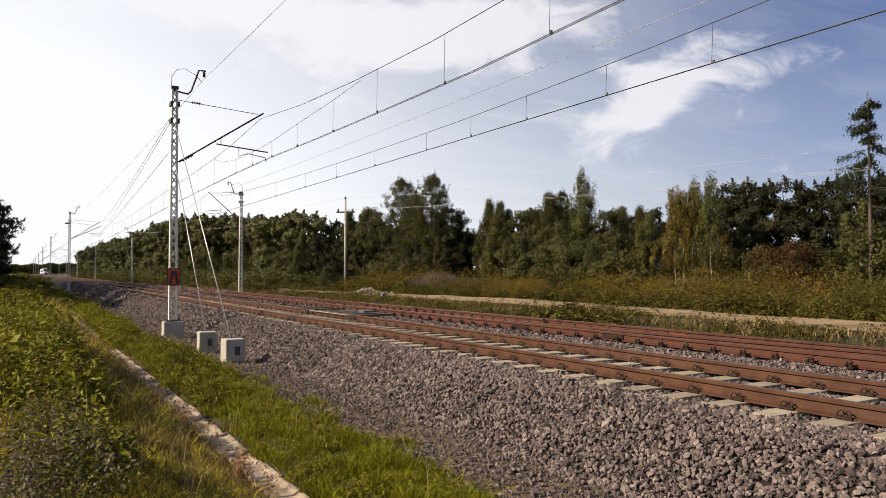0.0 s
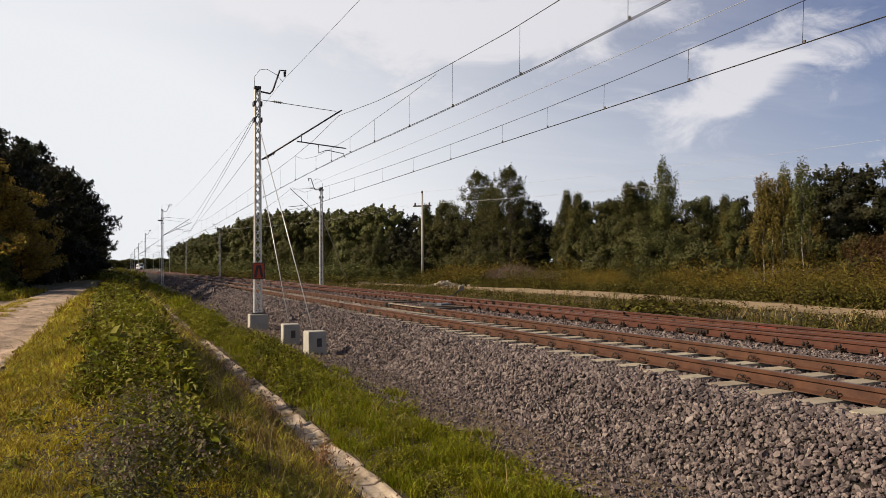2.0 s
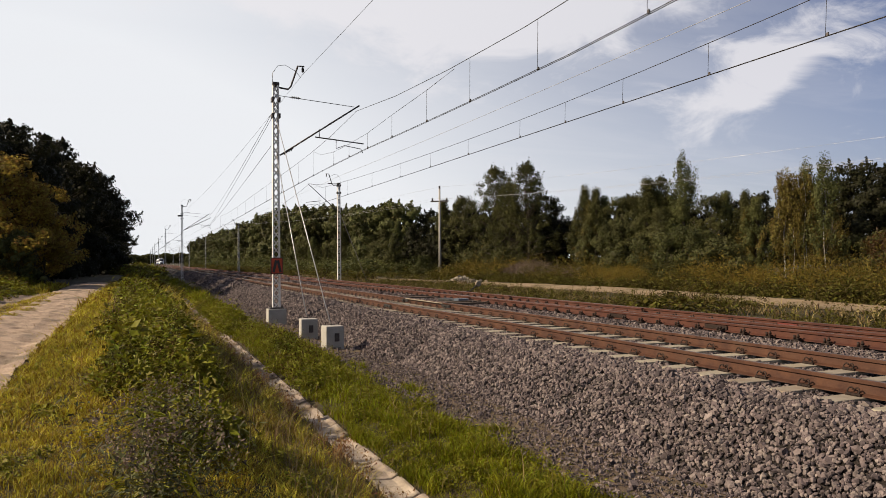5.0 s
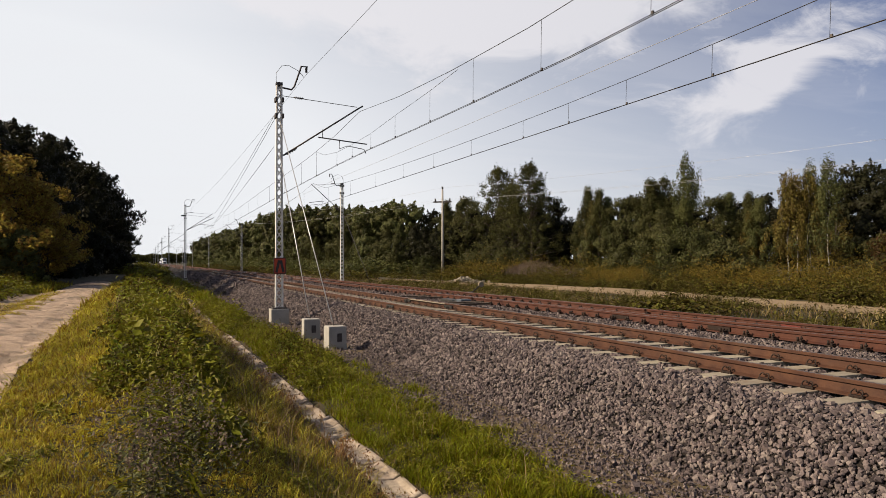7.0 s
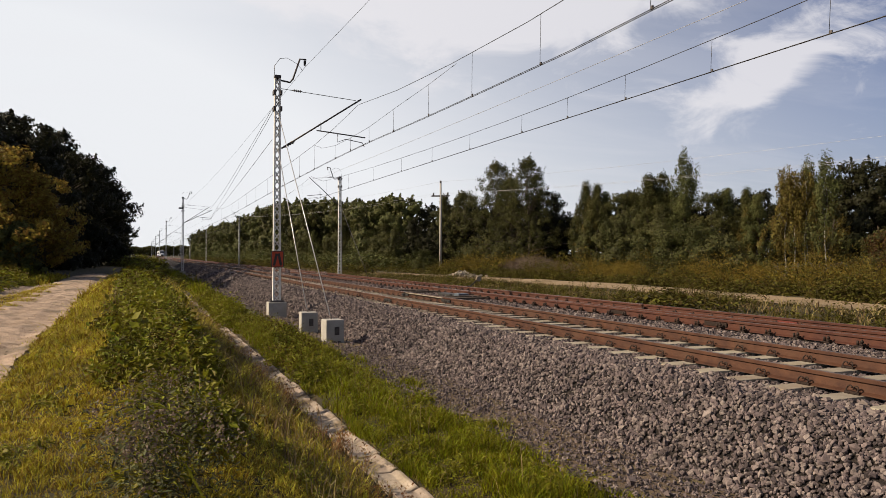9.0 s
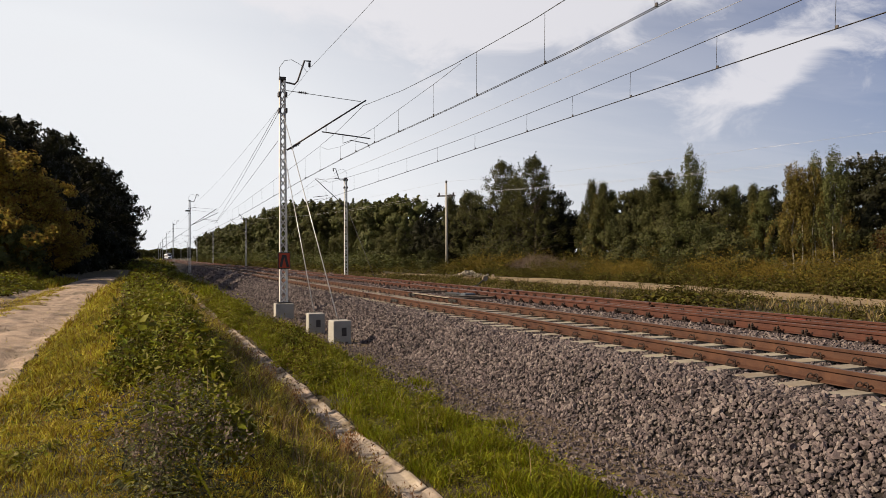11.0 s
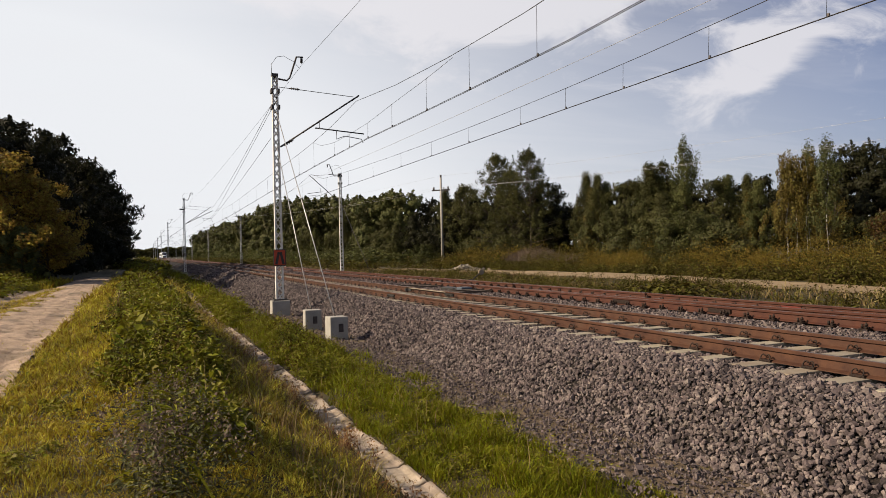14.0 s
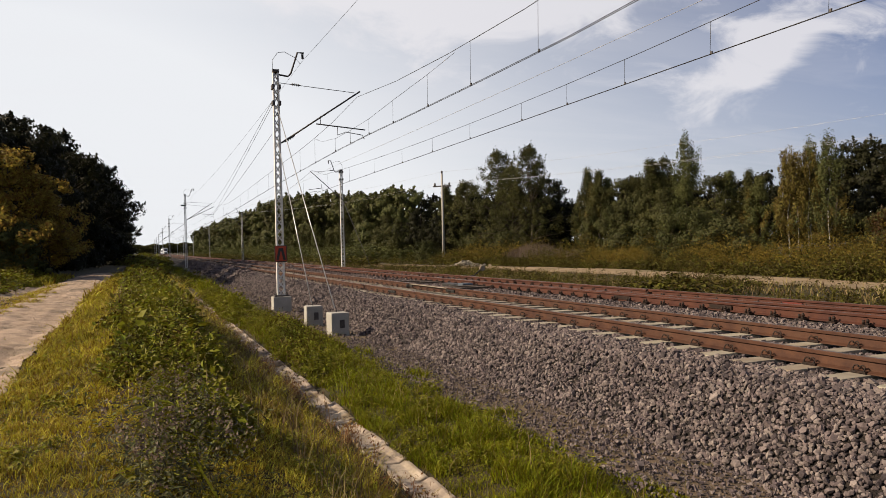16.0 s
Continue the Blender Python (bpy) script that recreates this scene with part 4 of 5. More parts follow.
sets = [blades(spots(0.0, 1.8, 3, 20, 60, tall), 0.34, 0.008, 0.6), blades(spots(1.1, 2.02, 4, 30, 150), 0.2, 0.009, 0.7), blades(spots(1.75, 2.2, 4, 34, 220, lambda x, y: patch(x, y, 0.9, -0.25)), 0.13, 0.009, 0.9), blades(spots(2.32, 2.5, 4, 34, 160, lambda x, y: patch(x, y, 1.1, 0.1)), 0.12, 0.009, 0.9), blades(spots(2.5, 3.9, 4, 26, 12), 0.34, 0.007, 0.5),
        blades(spots(-1.0, 1.6, 20, 55, 26, tall), 0.4, 0.02, 0.5)]
stuff("dry_grass", joined(*sets), M_DRY, "dry straw-coloured grass stalks along the ditch", "grass")
p = spots(2.12, 2.42, 3, 24, 60, lambda x, y: patch(x, y, 0.8, 0.1))
p[:, 2] = -0.868 + rng.uniform(0, 0.02, len(p))
p[:, 0] -= 0.0055 * p[:, 1]
stuff("leaf_litter", leaves(p, 0.05, 0.03), M_SEED, "dead brown leaves and stalks lying in the channel", "leaf litter")
p = np.repeat(np.concatenate([spots(1.72, 2.08, 4, 26, 9, lambda x, y: patch(x, y, 1.6, -0.05)), spots(2.42, 2.56, 6, 26, 7, lambda x, y: patch(x, y, 2.1, 0.1))]), 7, axis=0)
p = p + np.column_stack([rng.normal(0, 0.05, (len(p), 2)), np.zeros(len(p))])
h = rng.uniform(0.12, 0.32, len(p))
tips = np.repeat(p + np.column_stack([np.zeros((len(p), 2)), h * 0.75]), 9, axis=0)
tips = tips + np.column_stack([rng.normal(0, 0.028, (len(tips), 2)), rng.uniform(-0.12, 0.07, len(tips))])
stuff("red_stalks", joined(blades(p, h, 0.006, 0.4), leaves(tips, 0.03, 0.012)), M_RUSTY, "reddish-brown seeding stalks leaning over the channel", "weeds")
# weeds on the ridge
def clumps(n, x0, x1, y0, y1, per, radius):
    """Plants gathered in mounds, tall in the middle; places and heights."""
    pos, tall = [], []
    for _ in range(n):
        cx, cy, r, h = rng.uniform(x0, x1), rng.uniform(y0, y1), radius * rng.uniform(0.6, 1.5), rng.uniform(0.5, 1.25)
        k = int(per * r * r * 3.1)
        d, a = r * np.sqrt(rng.uniform(0, 1, k)), rng.uniform(0, 6.283, k)
        x, y = cx + d * np.cos(a), cy + d * np.sin(a) * 1.3
        pos.append(np.stack([x, y, lift(x, y)], 1))
        tall.append(h * (1.05 - 0.8 * (d / r) ** 2))
    return np.concatenate(pos), np.concatenate(tall)


def mounds(places, leaf, slim=0.5, shaggy=0.3, shell=0.55):
    """Bushy plants: lumpy domes at (x, y, radius, height, count), leaves facing outwards, shoots standing out on top."""
    vs, fs, k = [], [], 0
    for cx, cy, r, h, n in places:
        d = rng.normal(size=(n, 3))
        d[:, 2] = np.abs(d[:, 2])
        d /= np.linalg.norm(d, axis=1, keepdims=True)
        p1, p2, p3 = rng.uniform(0, 6.28, 3)
        lump = 1 + 0.24 * np.sin(4.3 * d[:, 0] + p1) * np.sin(4.9 * d[:, 1] + p2) + 0.2 * np.sin(9 * d[:, 2] + 6 * d[:, 0] + p3)
        dist = lump * (shell + (1 - shell) * rng.uniform(0, 1, n) ** 0.5) * (1 + shaggy * np.maximum(0, rng.normal(0, 0.5, n)))
        x, y = cx + d[:, 0] * r * dist, cy + d[:, 1] * r * 1.2 * dist
        base = np.stack([x, y, lift(x, y) + d[:, 2] * h * dist], 1)
        out = d + rng.normal(size=(n, 3)) * 0.55 + [0, 0, 0.35]
        out /= np.linalg.norm(out, axis=1, keepdims=True)
        way = np.cross(out, rng.normal(size=(n, 3)))
        way /= np.linalg.norm(way, axis=1, keepdims=True)
        way = way + 0.4 * d
        side = np.cross(out, way)
        L = (leaf * rng.uniform(0.5, 1.35, n))[:, None]
        W = L * slim * rng.uniform(0.7, 1.2, (n, 1))
        v = np.stack([base, base + way * L * 0.45 + side * W * 0.5 + out * L * 0.1, base + way * L - out * L * 0.12, base + way * L * 0.45 - side * W * 0.5 + out * L * 0.1], 1)
        i = np.arange(n)[:, None] * 4 + k
        vs.append(v.reshape(-1, 3))
        fs.append(np.concatenate([i + [0, 1, 2], i + [0, 2, 3]]))
        k += 4 * n
    return np.concatenate(vs), np.concatenate(fs)


def strewn(n, x0, x1, y0, y1, r, h, count):
    """Mounds scattered over a strip."""
    return [(rng.uniform(x0, x1), y0 + (y1 - y0) * (i + rng.uniform(0, 1)) / n, r * q, h * q * rng.uniform(0.75, 1.25), int(count * q)) for i, q in enumerate(rng.uniform(0.6, 1.35, n))]


stuff("ridge_weeds", joined(mounds(strewn(9, 0.05, 0.6, 5.6, 8.6, 0.25, 0.33, 1500), 0.05, 0.42), mounds(strewn(17, -0.2, 0.55, 8.6, 15, 0.36, 0.42, 1700), 0.066, 0.5),
                            mounds(strewn(24, -0.45, 0.7, 15, 30, 0.46, 0.42, 1000), 0.10, 0.5), mounds(strewn(26, -0.7, 0.6, 30, 60, 0.62, 0.5, 420), 0.19, 0.5)), M_WEED, "dark green leafy weeds overgrowing the ridge", "weeds")
stuff("ridge_creepers", joined(mounds(strewn(7, -0.1, 0.7, 6, 12, 0.22, 0.36, 620), 0.07, 0.55), mounds(strewn(12, -0.5, 0.6, 12, 26, 0.36, 0.5, 620), 0.10, 0.55)), M_DOCK, "brighter green leafy shoots among the ridge weeds", "weeds")
sets = []
for n, y0, y1, per, r, h in ((18, 4, 12, 60, 0.2, 0.26), (26, 12, 30, 30, 0.3, 0.4)):
    p, t = clumps(n, -0.9, 1.7, y0, y1, per, r)
    sets.append(leafy(p, h * t, 26, 0.055 + 0.002 * y0, 0.02 + 0.001 * y0, 0.1))
stuff("yellow_weeds", joined(*sets), M_DOCK, "yellow-green weeds scattered over the verge", "weeds")
p = spots(-0.2, 1.3, 5.0, 26, 4)
q = np.repeat(p, 5, axis=0) + np.column_stack([rng.normal(0, 0.02, (len(p) * 5, 2)), np.zeros(len(p) * 5)])
stuff("seed_stalks", blades(q, 0.42, 0.006, 0.45), M_DRY, "thin dry seed stalks standing over the weeds", "grass")
# weeds low on the banks
low = lambda x, y: patch(x, y, 1.9, 0.1)
sets = [leafy(spots(-2.0, -0.6, 3, 20, 10, lambda x, y: off_road(x, y) & low(x, y)), 0.14, 14, 0.06, 0.026, 0.08), leafy(spots(2.5, 3.9, 4, 22, 26, low), 0.24, 20, 0.045, 0.018, 0.1),
        leafy(spots(2.55, 3.7, 12.5, 24, 40, lambda x, y: x < 4.1 - 0.06 * (y - 12)), 0.14, 24, 0.06, 0.028, 0.13)]
sets += [mounds(strewn(7, 2.5, 2.9, 11, 21, 0.26, 0.28, 900), 0.06, 0.45), mounds(strewn(8, 3.1, 3.55, 12.5, 16.5, 0.24, 0.2, 800), 0.055, 0.45), mounds(strewn(13, 2.4, 3.05, 22, 36, 0.42, 0.34, 700), 0.10, 0.45), mounds(strewn(9, 2.5, 3.5, 5, 11, 0.2, 0.16, 420), 0.045, 0.4)]
stuff("bank_weeds", joined(*sets), M_DOCK, "bright green leafy weeds along the ditch bank", "weeds")
stuff("bank_bushes", mounds([(0.176 * y + k, y, r, h, int(3600 * r)) for y, k, r, h in ((13.0, 0.42, 0.3, 0.36), (14.0, 0.38, 0.32, 0.36), (14.8, 0.42, 0.3, 0.32), (15.6, 0.5, 0.28, 0.26), (16.0, 0.1, 0.3, 0.36), (17.5, 0.2, 0.32, 0.32), (18.6, 0.0, 0.34, 0.32), (19.8, -0.1, 0.3, 0.27), (15.0, 0.1, 0.3, 0.38), (20.8, -0.7, 0.4, 0.36), (12.0, 0.5, 0.24, 0.26))], 0.06, 0.42, 0.4), M_WEED, "dark green bushy weeds in front of the anchor blocks", "weeds")
sets = [leafy(spots(0.05, 0.8, 9.5, 14.5, 12, lambda x, y: patch(x, y, 1.2, 0.0)), 0.55, 16, 0.15, 0.13, 0.2)]
stuff("broad_leaves", joined(*sets), M_DOCK, "broad bright green leaves on the ridge", "weeds")
# seed-headed plants close to the camera
near = spots(-0.55, 0.95, 3.5, 6.4, 60, lambda x, y: (((x - 0.12) / 0.46) ** 2 + ((y - 4.9) / 1.35) ** 2 < 1) & patch(x, y, 1.0, 0.0))
stuff("mugwort", leafy(near, 0.58, 38, 0.055, 0.016, 0.12), M_MUGWORT, "dusty dark green weeds with narrow leaves", "weeds")
tops = np.repeat(near[::2], 4, axis=0) + np.column_stack([rng.normal(0, 0.085, (len(near[::2]) * 4, 2)), rng.uniform(0.34, 0.64, len(near[::2]) * 4)])
heads = np.repeat(tops, 11, axis=0) + rng.normal(0, 1, (len(tops) * 11, 3)) * [0.016, 0.016, 0.028]
stuff("seed_heads", leaves(heads, 0.022, 0.013), M_SEED, "grey-brown seed heads on the weeds", "weeds")
stuff("sword_leaves", joined(blades(np.repeat(spots(-0.1, 0.45, 4.2, 5.4, 14), 7, axis=0), 0.3, 0.02, 1.1), leafy(spots(-0.15, 0.45, 4.3, 5.3, 11), 0.6, 26, 0.17, 0.022, 0.03)), M_DOCK, "long narrow green leaves on upright stems", "weeds")
# grass strip in the road, and the ground left of it
mid = lambda x, y: patch(x, y, 2.4, 0.08)
sets = [blades(spots(-4.6, -3.4, 6, 40, 420, mid), 0.09, 0.014, 0.9), leafy(spots(-4.7, -3.3, 7, 34, 26, mid), 0.09, 12, 0.07, 0.035, 0.1), blades(spots(-2.6, -1.6, 4, 30, 60, lambda x, y: patch(x, y, 0.9, 0.2)), 0.07, 0.012, 0.9), blades(spots(-5.5, -3.8, 13, 42, 130, lambda x, y: patch(x, y, 2.9, -0.05)), 0.12, 0.022, 0.8), blades(spots(-5.6, -1.6, 6, 40, 26, lambda x, y: patch(x, y, 1.1, 0.45)), 0.05, 0.014, 0.9), blades(spots(-14, -6.1, 12, 50, 90), 0.22, 0.03, 0.5), blades(spots(-9, -6.3, 26, 52, 60), 0.34, 0.04, 0.5), blades(spots(-6.6, -4.8, 43, 58, 60), 0.26, 0.04, 0.5)]
stuff("roadside_grass", joined(*sets), M_GRASS, "grass left of the dirt track and along its middle", "grass")
stuff("roadside_weeds", joined(leafy(spots(-13, -6.2, 36, 54, 7), 0.7, 24, 0.2, 0.11, 0.3), leafy(spots(-6.6, -5.4, 30, 46, 8), 0.4, 20, 0.16, 0.1, 0.25)), M_WEED, "leafy weeds at the forest edge", "weeds")
stuff("roadside_shrubs", mounds(strewn(10, -10.5, -5.6, 46, 50.5, 0.85, 0.75, 900), 0.13, 0.45), M_HEATH, "yellowing low shrubs at the forest edge", "shrubs")
stuff("roadside_greens", joined(mounds(strewn(12, -8.6, -6.4, 28, 45, 0.5, 0.34, 620), 0.12, 0.5), mounds(strewn(9, -7.2, -5.2, 40.5, 47, 0.5, 0.34, 620), 0.12, 0.5)), M_DOCK, "bright green low weeds beside the dirt track", "weeds")
# far side: low weeds, goldenrod field
before = lambda x, y: x < sand_mid(y) - 2.0 + 0.5 * wave(x, y, 3.3)
sets = [leafy(spots(14.3, 17.9, 8, 60, 4.6, lambda x, y: patch(x, y, 5.0, 0.0)), 0.36, 24, 0.13, 0.05, 0.16), leafy(spots(15.0, 17.0, 16.5, 20.5, 9, lambda x, y: patch(x, y, 2.5, -0.05)), 0.42, 26, 0.22, 0.12, 0.25), blades(spots(13.9, 17.5, 5, 75, 40), 0.13, 0.03, 0.8), blades(spots(17.5, 21, 5, 75, 18, before), 0.11, 0.03, 0.8), leafy(spots(17.5, 21, 6, 60, 4, lambda x, y: patch(x, y, 3.1, 0.0) & before(x, y)), 0.2, 18, 0.1, 0.04, 0.16)]
sets += [leafy(spots(14.4, 18.4, 16, 52, 6, lambda x, y: patch(x, y, 3.0, 0.02)), 0.34, 22, 0.12, 0.045, 0.16), leafy(spots(17.2, 25, 8, 55, 1.6, lambda x, y: patch(x, y, 3.3, 0.28)), 0.3, 22, 0.12, 0.06, 0.2), leafy(spots(14.1, 15.6, 7.5, 13, 12, lambda x, y: patch(x, y, 1.9, -0.1)), 0.34, 26, 0.09, 0.045, 0.16)]
stuff("trackside_weeds", joined(*sets), M_FARWEED, "green weeds between track and sand road", "weeds")
p, t = clumps(64, 15.2, 19.6, 11, 52, 42, 0.55)
stuff("trackside_tufts", joined(blades(p, 0.55 * t, 0.022, 0.5), leafy(p[::4], 0.5 * t[::4], 18, 0.1, 0.03, 0.12)), M_FARWEED, "tall grassy tufts between track and sand road", "weeds")
stuff("trackside_dry_grass", blades(spots(14, 21, 5, 90, 30, lambda x, y: patch(x, y, 4, -0.05) & before(x, y)), 0.24, 0.03, 0.7), M_DRY, "dry tufts between track and sand road", "grass")
edge = lambda x, y: (x > sand_mid(y) + 1.7 + 0.5 * wave(x, y, 6)) & ~(((x - 28.5) / 2.3) ** 2 + ((y - 49) / 3.4) ** 2 < 1)
gold, green = [], []
for x0, x1, y0, y1, per, h, cnt, ll, lw in ((22, 33, 4, 45, 10, 1.05, 20, 0.15, 0.04), (20, 37, 45, 75, 5, 0.9, 18, 0.22, 0.065), (20, 36, 75, 130, 2.6, 0.9, 16, 0.38, 0.15)):
    p = spots(x0, x1, y0, y1, per, edge)
    t = 0.9 + 0.75 * wave(p[:, 0], p[:, 1], 4.2) + 0.75 * wave(p[:, 0] + 11, p[:, 1], 1.9)
    k = patch(p[:, 0], p[:, 1], 7.0, 0.42) | (rng.uniform(0, 1, len(p)) < 0.10)
    near_edge = p[:, 0] < sand_mid(p[:, 1]) + 3.0
    green.append(leafy(p[k & ~near_edge], 0.85 * h * t[k & ~near_edge], cnt, ll * 1.1, lw * 1.2, 0.2))
    green.append(leafy(p[near_edge], 0.4 * h * t[near_edge], cnt, ll, lw * 1.3, 0.2))
for per, y0, y1, x1, r, n, leaf in ((0.42, 4, 46, 8.5, 0.78, 640, 0.12), (0.5, 46, 62, 9, 1.0, 330, 0.2)):
    m = int(per * (y1 - y0) * x1)
    y = rng.uniform(y0, y1, m)
    x = sand_mid(y) + 2.9 + 0.7 * wave(y * 0, y, 6) + x1 * rng.uniform(0, 1, m) ** 1.4
    ok = ~(((x - 28.5) / 2.6) ** 2 + ((y - 49) / 3.8) ** 2 < 1)
    q = rng.uniform(0.55, 1.45, m)
    dark = ok & (rng.uniform(0, 1, m) < 0.3)
    green.append(mounds([(a, b, r * c, 0.95 * c, int(n * c * c)) for a, b, c in zip(x[dark], y[dark], q[dark])], leaf, 0.4, 0.4, 0.62))
    ok &= ~dark
    gold.append(mounds([(a, b, r * c, 1.0 * c * d, int(n * c * c)) for a, b, c, d in zip(x[ok], y[ok], q[ok], rng.uniform(0.8, 1.3, m)[ok])], leaf, 0.34, 0.4, 0.62))
y = rng.uniform(6, 50, 150)
x = sand_mid(y) + 2.1 + 0.5 * wave(y * 0, y, 6) + rng.uniform(-0.3, 0.7, 150)
green.append(mounds([(a, b, 0.5 * c, 0.42 * c, int(260 * c)) for a, b, c in zip(x, y, rng.uniform(0.5, 1.4, 150))], 0.14, 0.45, 0.4))
stuff("goldenrod", joined(*gold), M_HEATH, "tall olive and yellow goldenrod before the trees", "weeds")
stuff("field_weeds", joined(*green), M_FARWEED, "green weeds among the goldenrod", "weeds")
stuff("mound_weeds", joined(leafy(spots(26, 31, 45.5, 52.5, 14), 0.5, 26, 0.12, 0.04, 0.22), blades(spots(26, 31, 45.5, 52.5, 40), 0.6, 0.03, 0.5)), M_SEED, "grey-brown dry growth on the earth mound", "weeds")


# ---- trees ----
def crown_points(kind, h, r, clusters, per, rand):
    """Where the leaves stand: uneven clusters round the limbs."""
    pts, ends, outs = [], [], []
    p1, p2 = rand.uniform(0, 6.28), rand.uniform(0, 6.28)
    for _ in range(clusters):
        a = rand.uniform(0, 6.283)
        if kind == "birch":
            t = rand.uniform(0.30, 1.0)
            rad = r * (1.05 - t) ** 0.6 * rand.uniform(0.2, 1.0)
            s = (0.016 * h, 0.016 * h, 0.042 * h)
        elif kind == "bush":
            t = rand.uniform(0.06, 0.95)
            rad = r * math.sqrt(max(0.05, 1 - t * t)) * rand.uniform(0.35, 1.0)
            s = (0.085 * h, 0.085 * h, 0.07 * h)
        elif kind == "ragged":
            t = rand.uniform(0.12, 0.98)
            rad = r * (0.06 + 0.94 * min(1, 1.3 * (1.0 - t))) * rand.uniform(0.02, 1.0) ** 0.6
            s = (0.02 * h, 0.02 * h, 0.017 * h)
        elif kind == "poplar":
            t = rand.uniform(0.10, 1.0)
            rad = r * min(1, 1.5 * (1.02 - t)) * rand.uniform(0.1, 1.0) ** 0.6
            s = (0.026 * h, 0.026 * h, 0.032 * h)
        else:
            t = rand.uniform(0.16, 0.97)
            rad = r * max(0.08, math.sin(math.pi * (0.12 + 0.86 * t)) ** 0.55) * rand.uniform(0.45, 1.05)
            s = (0.035 * h, 0.035 * h, 0.026 * h)
        rad *= 1 + 0.38 * math.sin(2 * a + p1 + 5 * t) * math.sin(3 * a + p2 - 4 * t) + 0.22 * math.sin(11 * t + p2)
        c = np.array([math.cos(a) * rad, math.sin(a) * rad, t * h])
        k = rand.uniform(0.55, 1.45)
        q = rng.normal(size=(int(per * k), 3))
        q *= np.minimum(1, 1.7 / np.linalg.norm(q, axis=1, keepdims=True))
        pts.append(c + q * np.array(s) * k)
        ends.append(c)
        outs.append(0.8 * q + np.array([c[0] / r, c[1] / r, 0.45]))
    if kind in ("poplar", "broad", "ragged"):
        for _ in range(clusters // 3):
            c = ends[rand.randrange(len(ends))]
            way = np.array([c[0] / r * 0.5 + rand.uniform(-0.3, 0.3), c[1] / r * 0.5 + rand.uniform(-0.3, 0.3), rand.uniform(0.5, 1.1)]) * h * rand.uniform(0.06, 0.15)
            if c[2] + way[2] < h * 1.05:
                u = rng.uniform(0, 1, (per // 2, 1))
                pts.append(c + way * u + rng.normal(size=(per // 2, 3)) * 0.010 * h * (1.2 - u))
                outs.append(np.repeat([[c[0] / r, c[1] / r, 0.5]], per // 2, axis=0))
    p = np.concatenate(pts)
    return p[p[:, 2] > 0.1], ends, np.concatenate(outs)[p[:, 2] > 0.1]


def tree(kind, at, h, r, leaf_mat, bark, label, clusters=60, per=55, leaf=0.24, trunk=None, turn=0.0, group="", category="tree"):
    """A tapered, bent trunk with limbs to the leaf clusters, and a crown of single leaves."""
    rand = random.Random(int(h * 100 + r * 10 + clusters))
    name = {"bush": "bush", "birch": "birch_tree"}.get(kind, "tree")
    ob = thing(name, label, "bush" if kind == "bush" else category, at, group, turn=turn)
    pts, ends, outs = crown_points(kind, h, r, clusters, per, rand)
    spine = [Vector((0.02 * h * math.sin(k * 1.3 + h) * k / 5, 0.02 * h * math.cos(k * 1.7 + r) * k / 5, h * (0.97 * k / 6) - (0.15 if k == 0 else 0))) for k in range(7)]
    w = trunk or h * 0.011
    bm = tube(spine, w, 7, end=w * 0.15) if kind != "bush" else bmesh.new()
    for e in ends[:: 4]:
        e = Vector(e)
        s = e.z * (0.72 if kind != "bush" else 0.1)
        k = min(5.99, max(0, s / (h * 0.97) * 6))
        p = spine[int(k)].lerp(spine[int(k) + 1], k - int(k)) if kind != "bush" else Vector((e.x * 0.1, e.y * 0.1, 0))
        tube([p, p.lerp(e, 0.55) + Vector((0, 0, 0.03 * h)), e], w * 0.32, 3, bm, end=w * 0.08)
    stem = part("trunk" if kind != "bush" else "stem", bm, bark, ob)
    if bark is M_BIRCH:
        stem.data.materials.append(M_BARK)
        for p in stem.data.polygons:
            p.material_index = int(p.index >= 6 * 7 + 2)
    part("crown", mesh_of("crown", *leaves(pts, leaf, leaf * 0.62, 0.5 if kind == "birch" else 0.15, outs), [leaf_mat]), None, ob)
    return ob, h


def plant(models, places, rand=random.Random(5)):
    """Set copies of the models at the places (x, y, height), scaled to the height."""
    for i, (x, y, h) in enumerate(places):
        ob, own = models[i % len(models)]
        s = h / own
        at = pose(x, y, float(lift(x, y)) - 0.05, 0, 0, rand.uniform(0, 360)) @ Matrix.Diagonal((s * rand.uniform(0.9, 1.15), s * rand.uniform(0.9, 1.15), s, 1))
        if i < len(models) and not ob.get("set"):
            ob.matrix_basis = at
            ob["set"] = 1
            places_done.append(ob)
        else:
            c = copy_thing(ob, at)
            c.matrix_basis = at
    for ob, _ in models:
        if "set" in ob:
            del ob["set"]


places_done = []
O = (0, 0, 0)
GREEN = [(38.0, 62.6, 9.6), (38.0, 60.5, 8.2), (39.0, 59.5, 8.2), (39.0, 57.0, 8.5), (40.0, 55.3, 7.5), (40.0, 52.7, 7.4),
         (41.0, 50.4, 8.5), (42.0, 50.2, 7.5), (42.0, 43.8, 6.7), (43.0, 41.3, 6.7), (43.0, 40.2, 6.2), (35.0, 76.1, 9.2), (35.0, 82.1, 9.0), (44.0, 44.3, 7.0), (41.0, 52.4, 7.4), (39.0, 55.2, 8.1), (41.0, 46.0, 6.6), (40.2, 47.6, 6.0)]
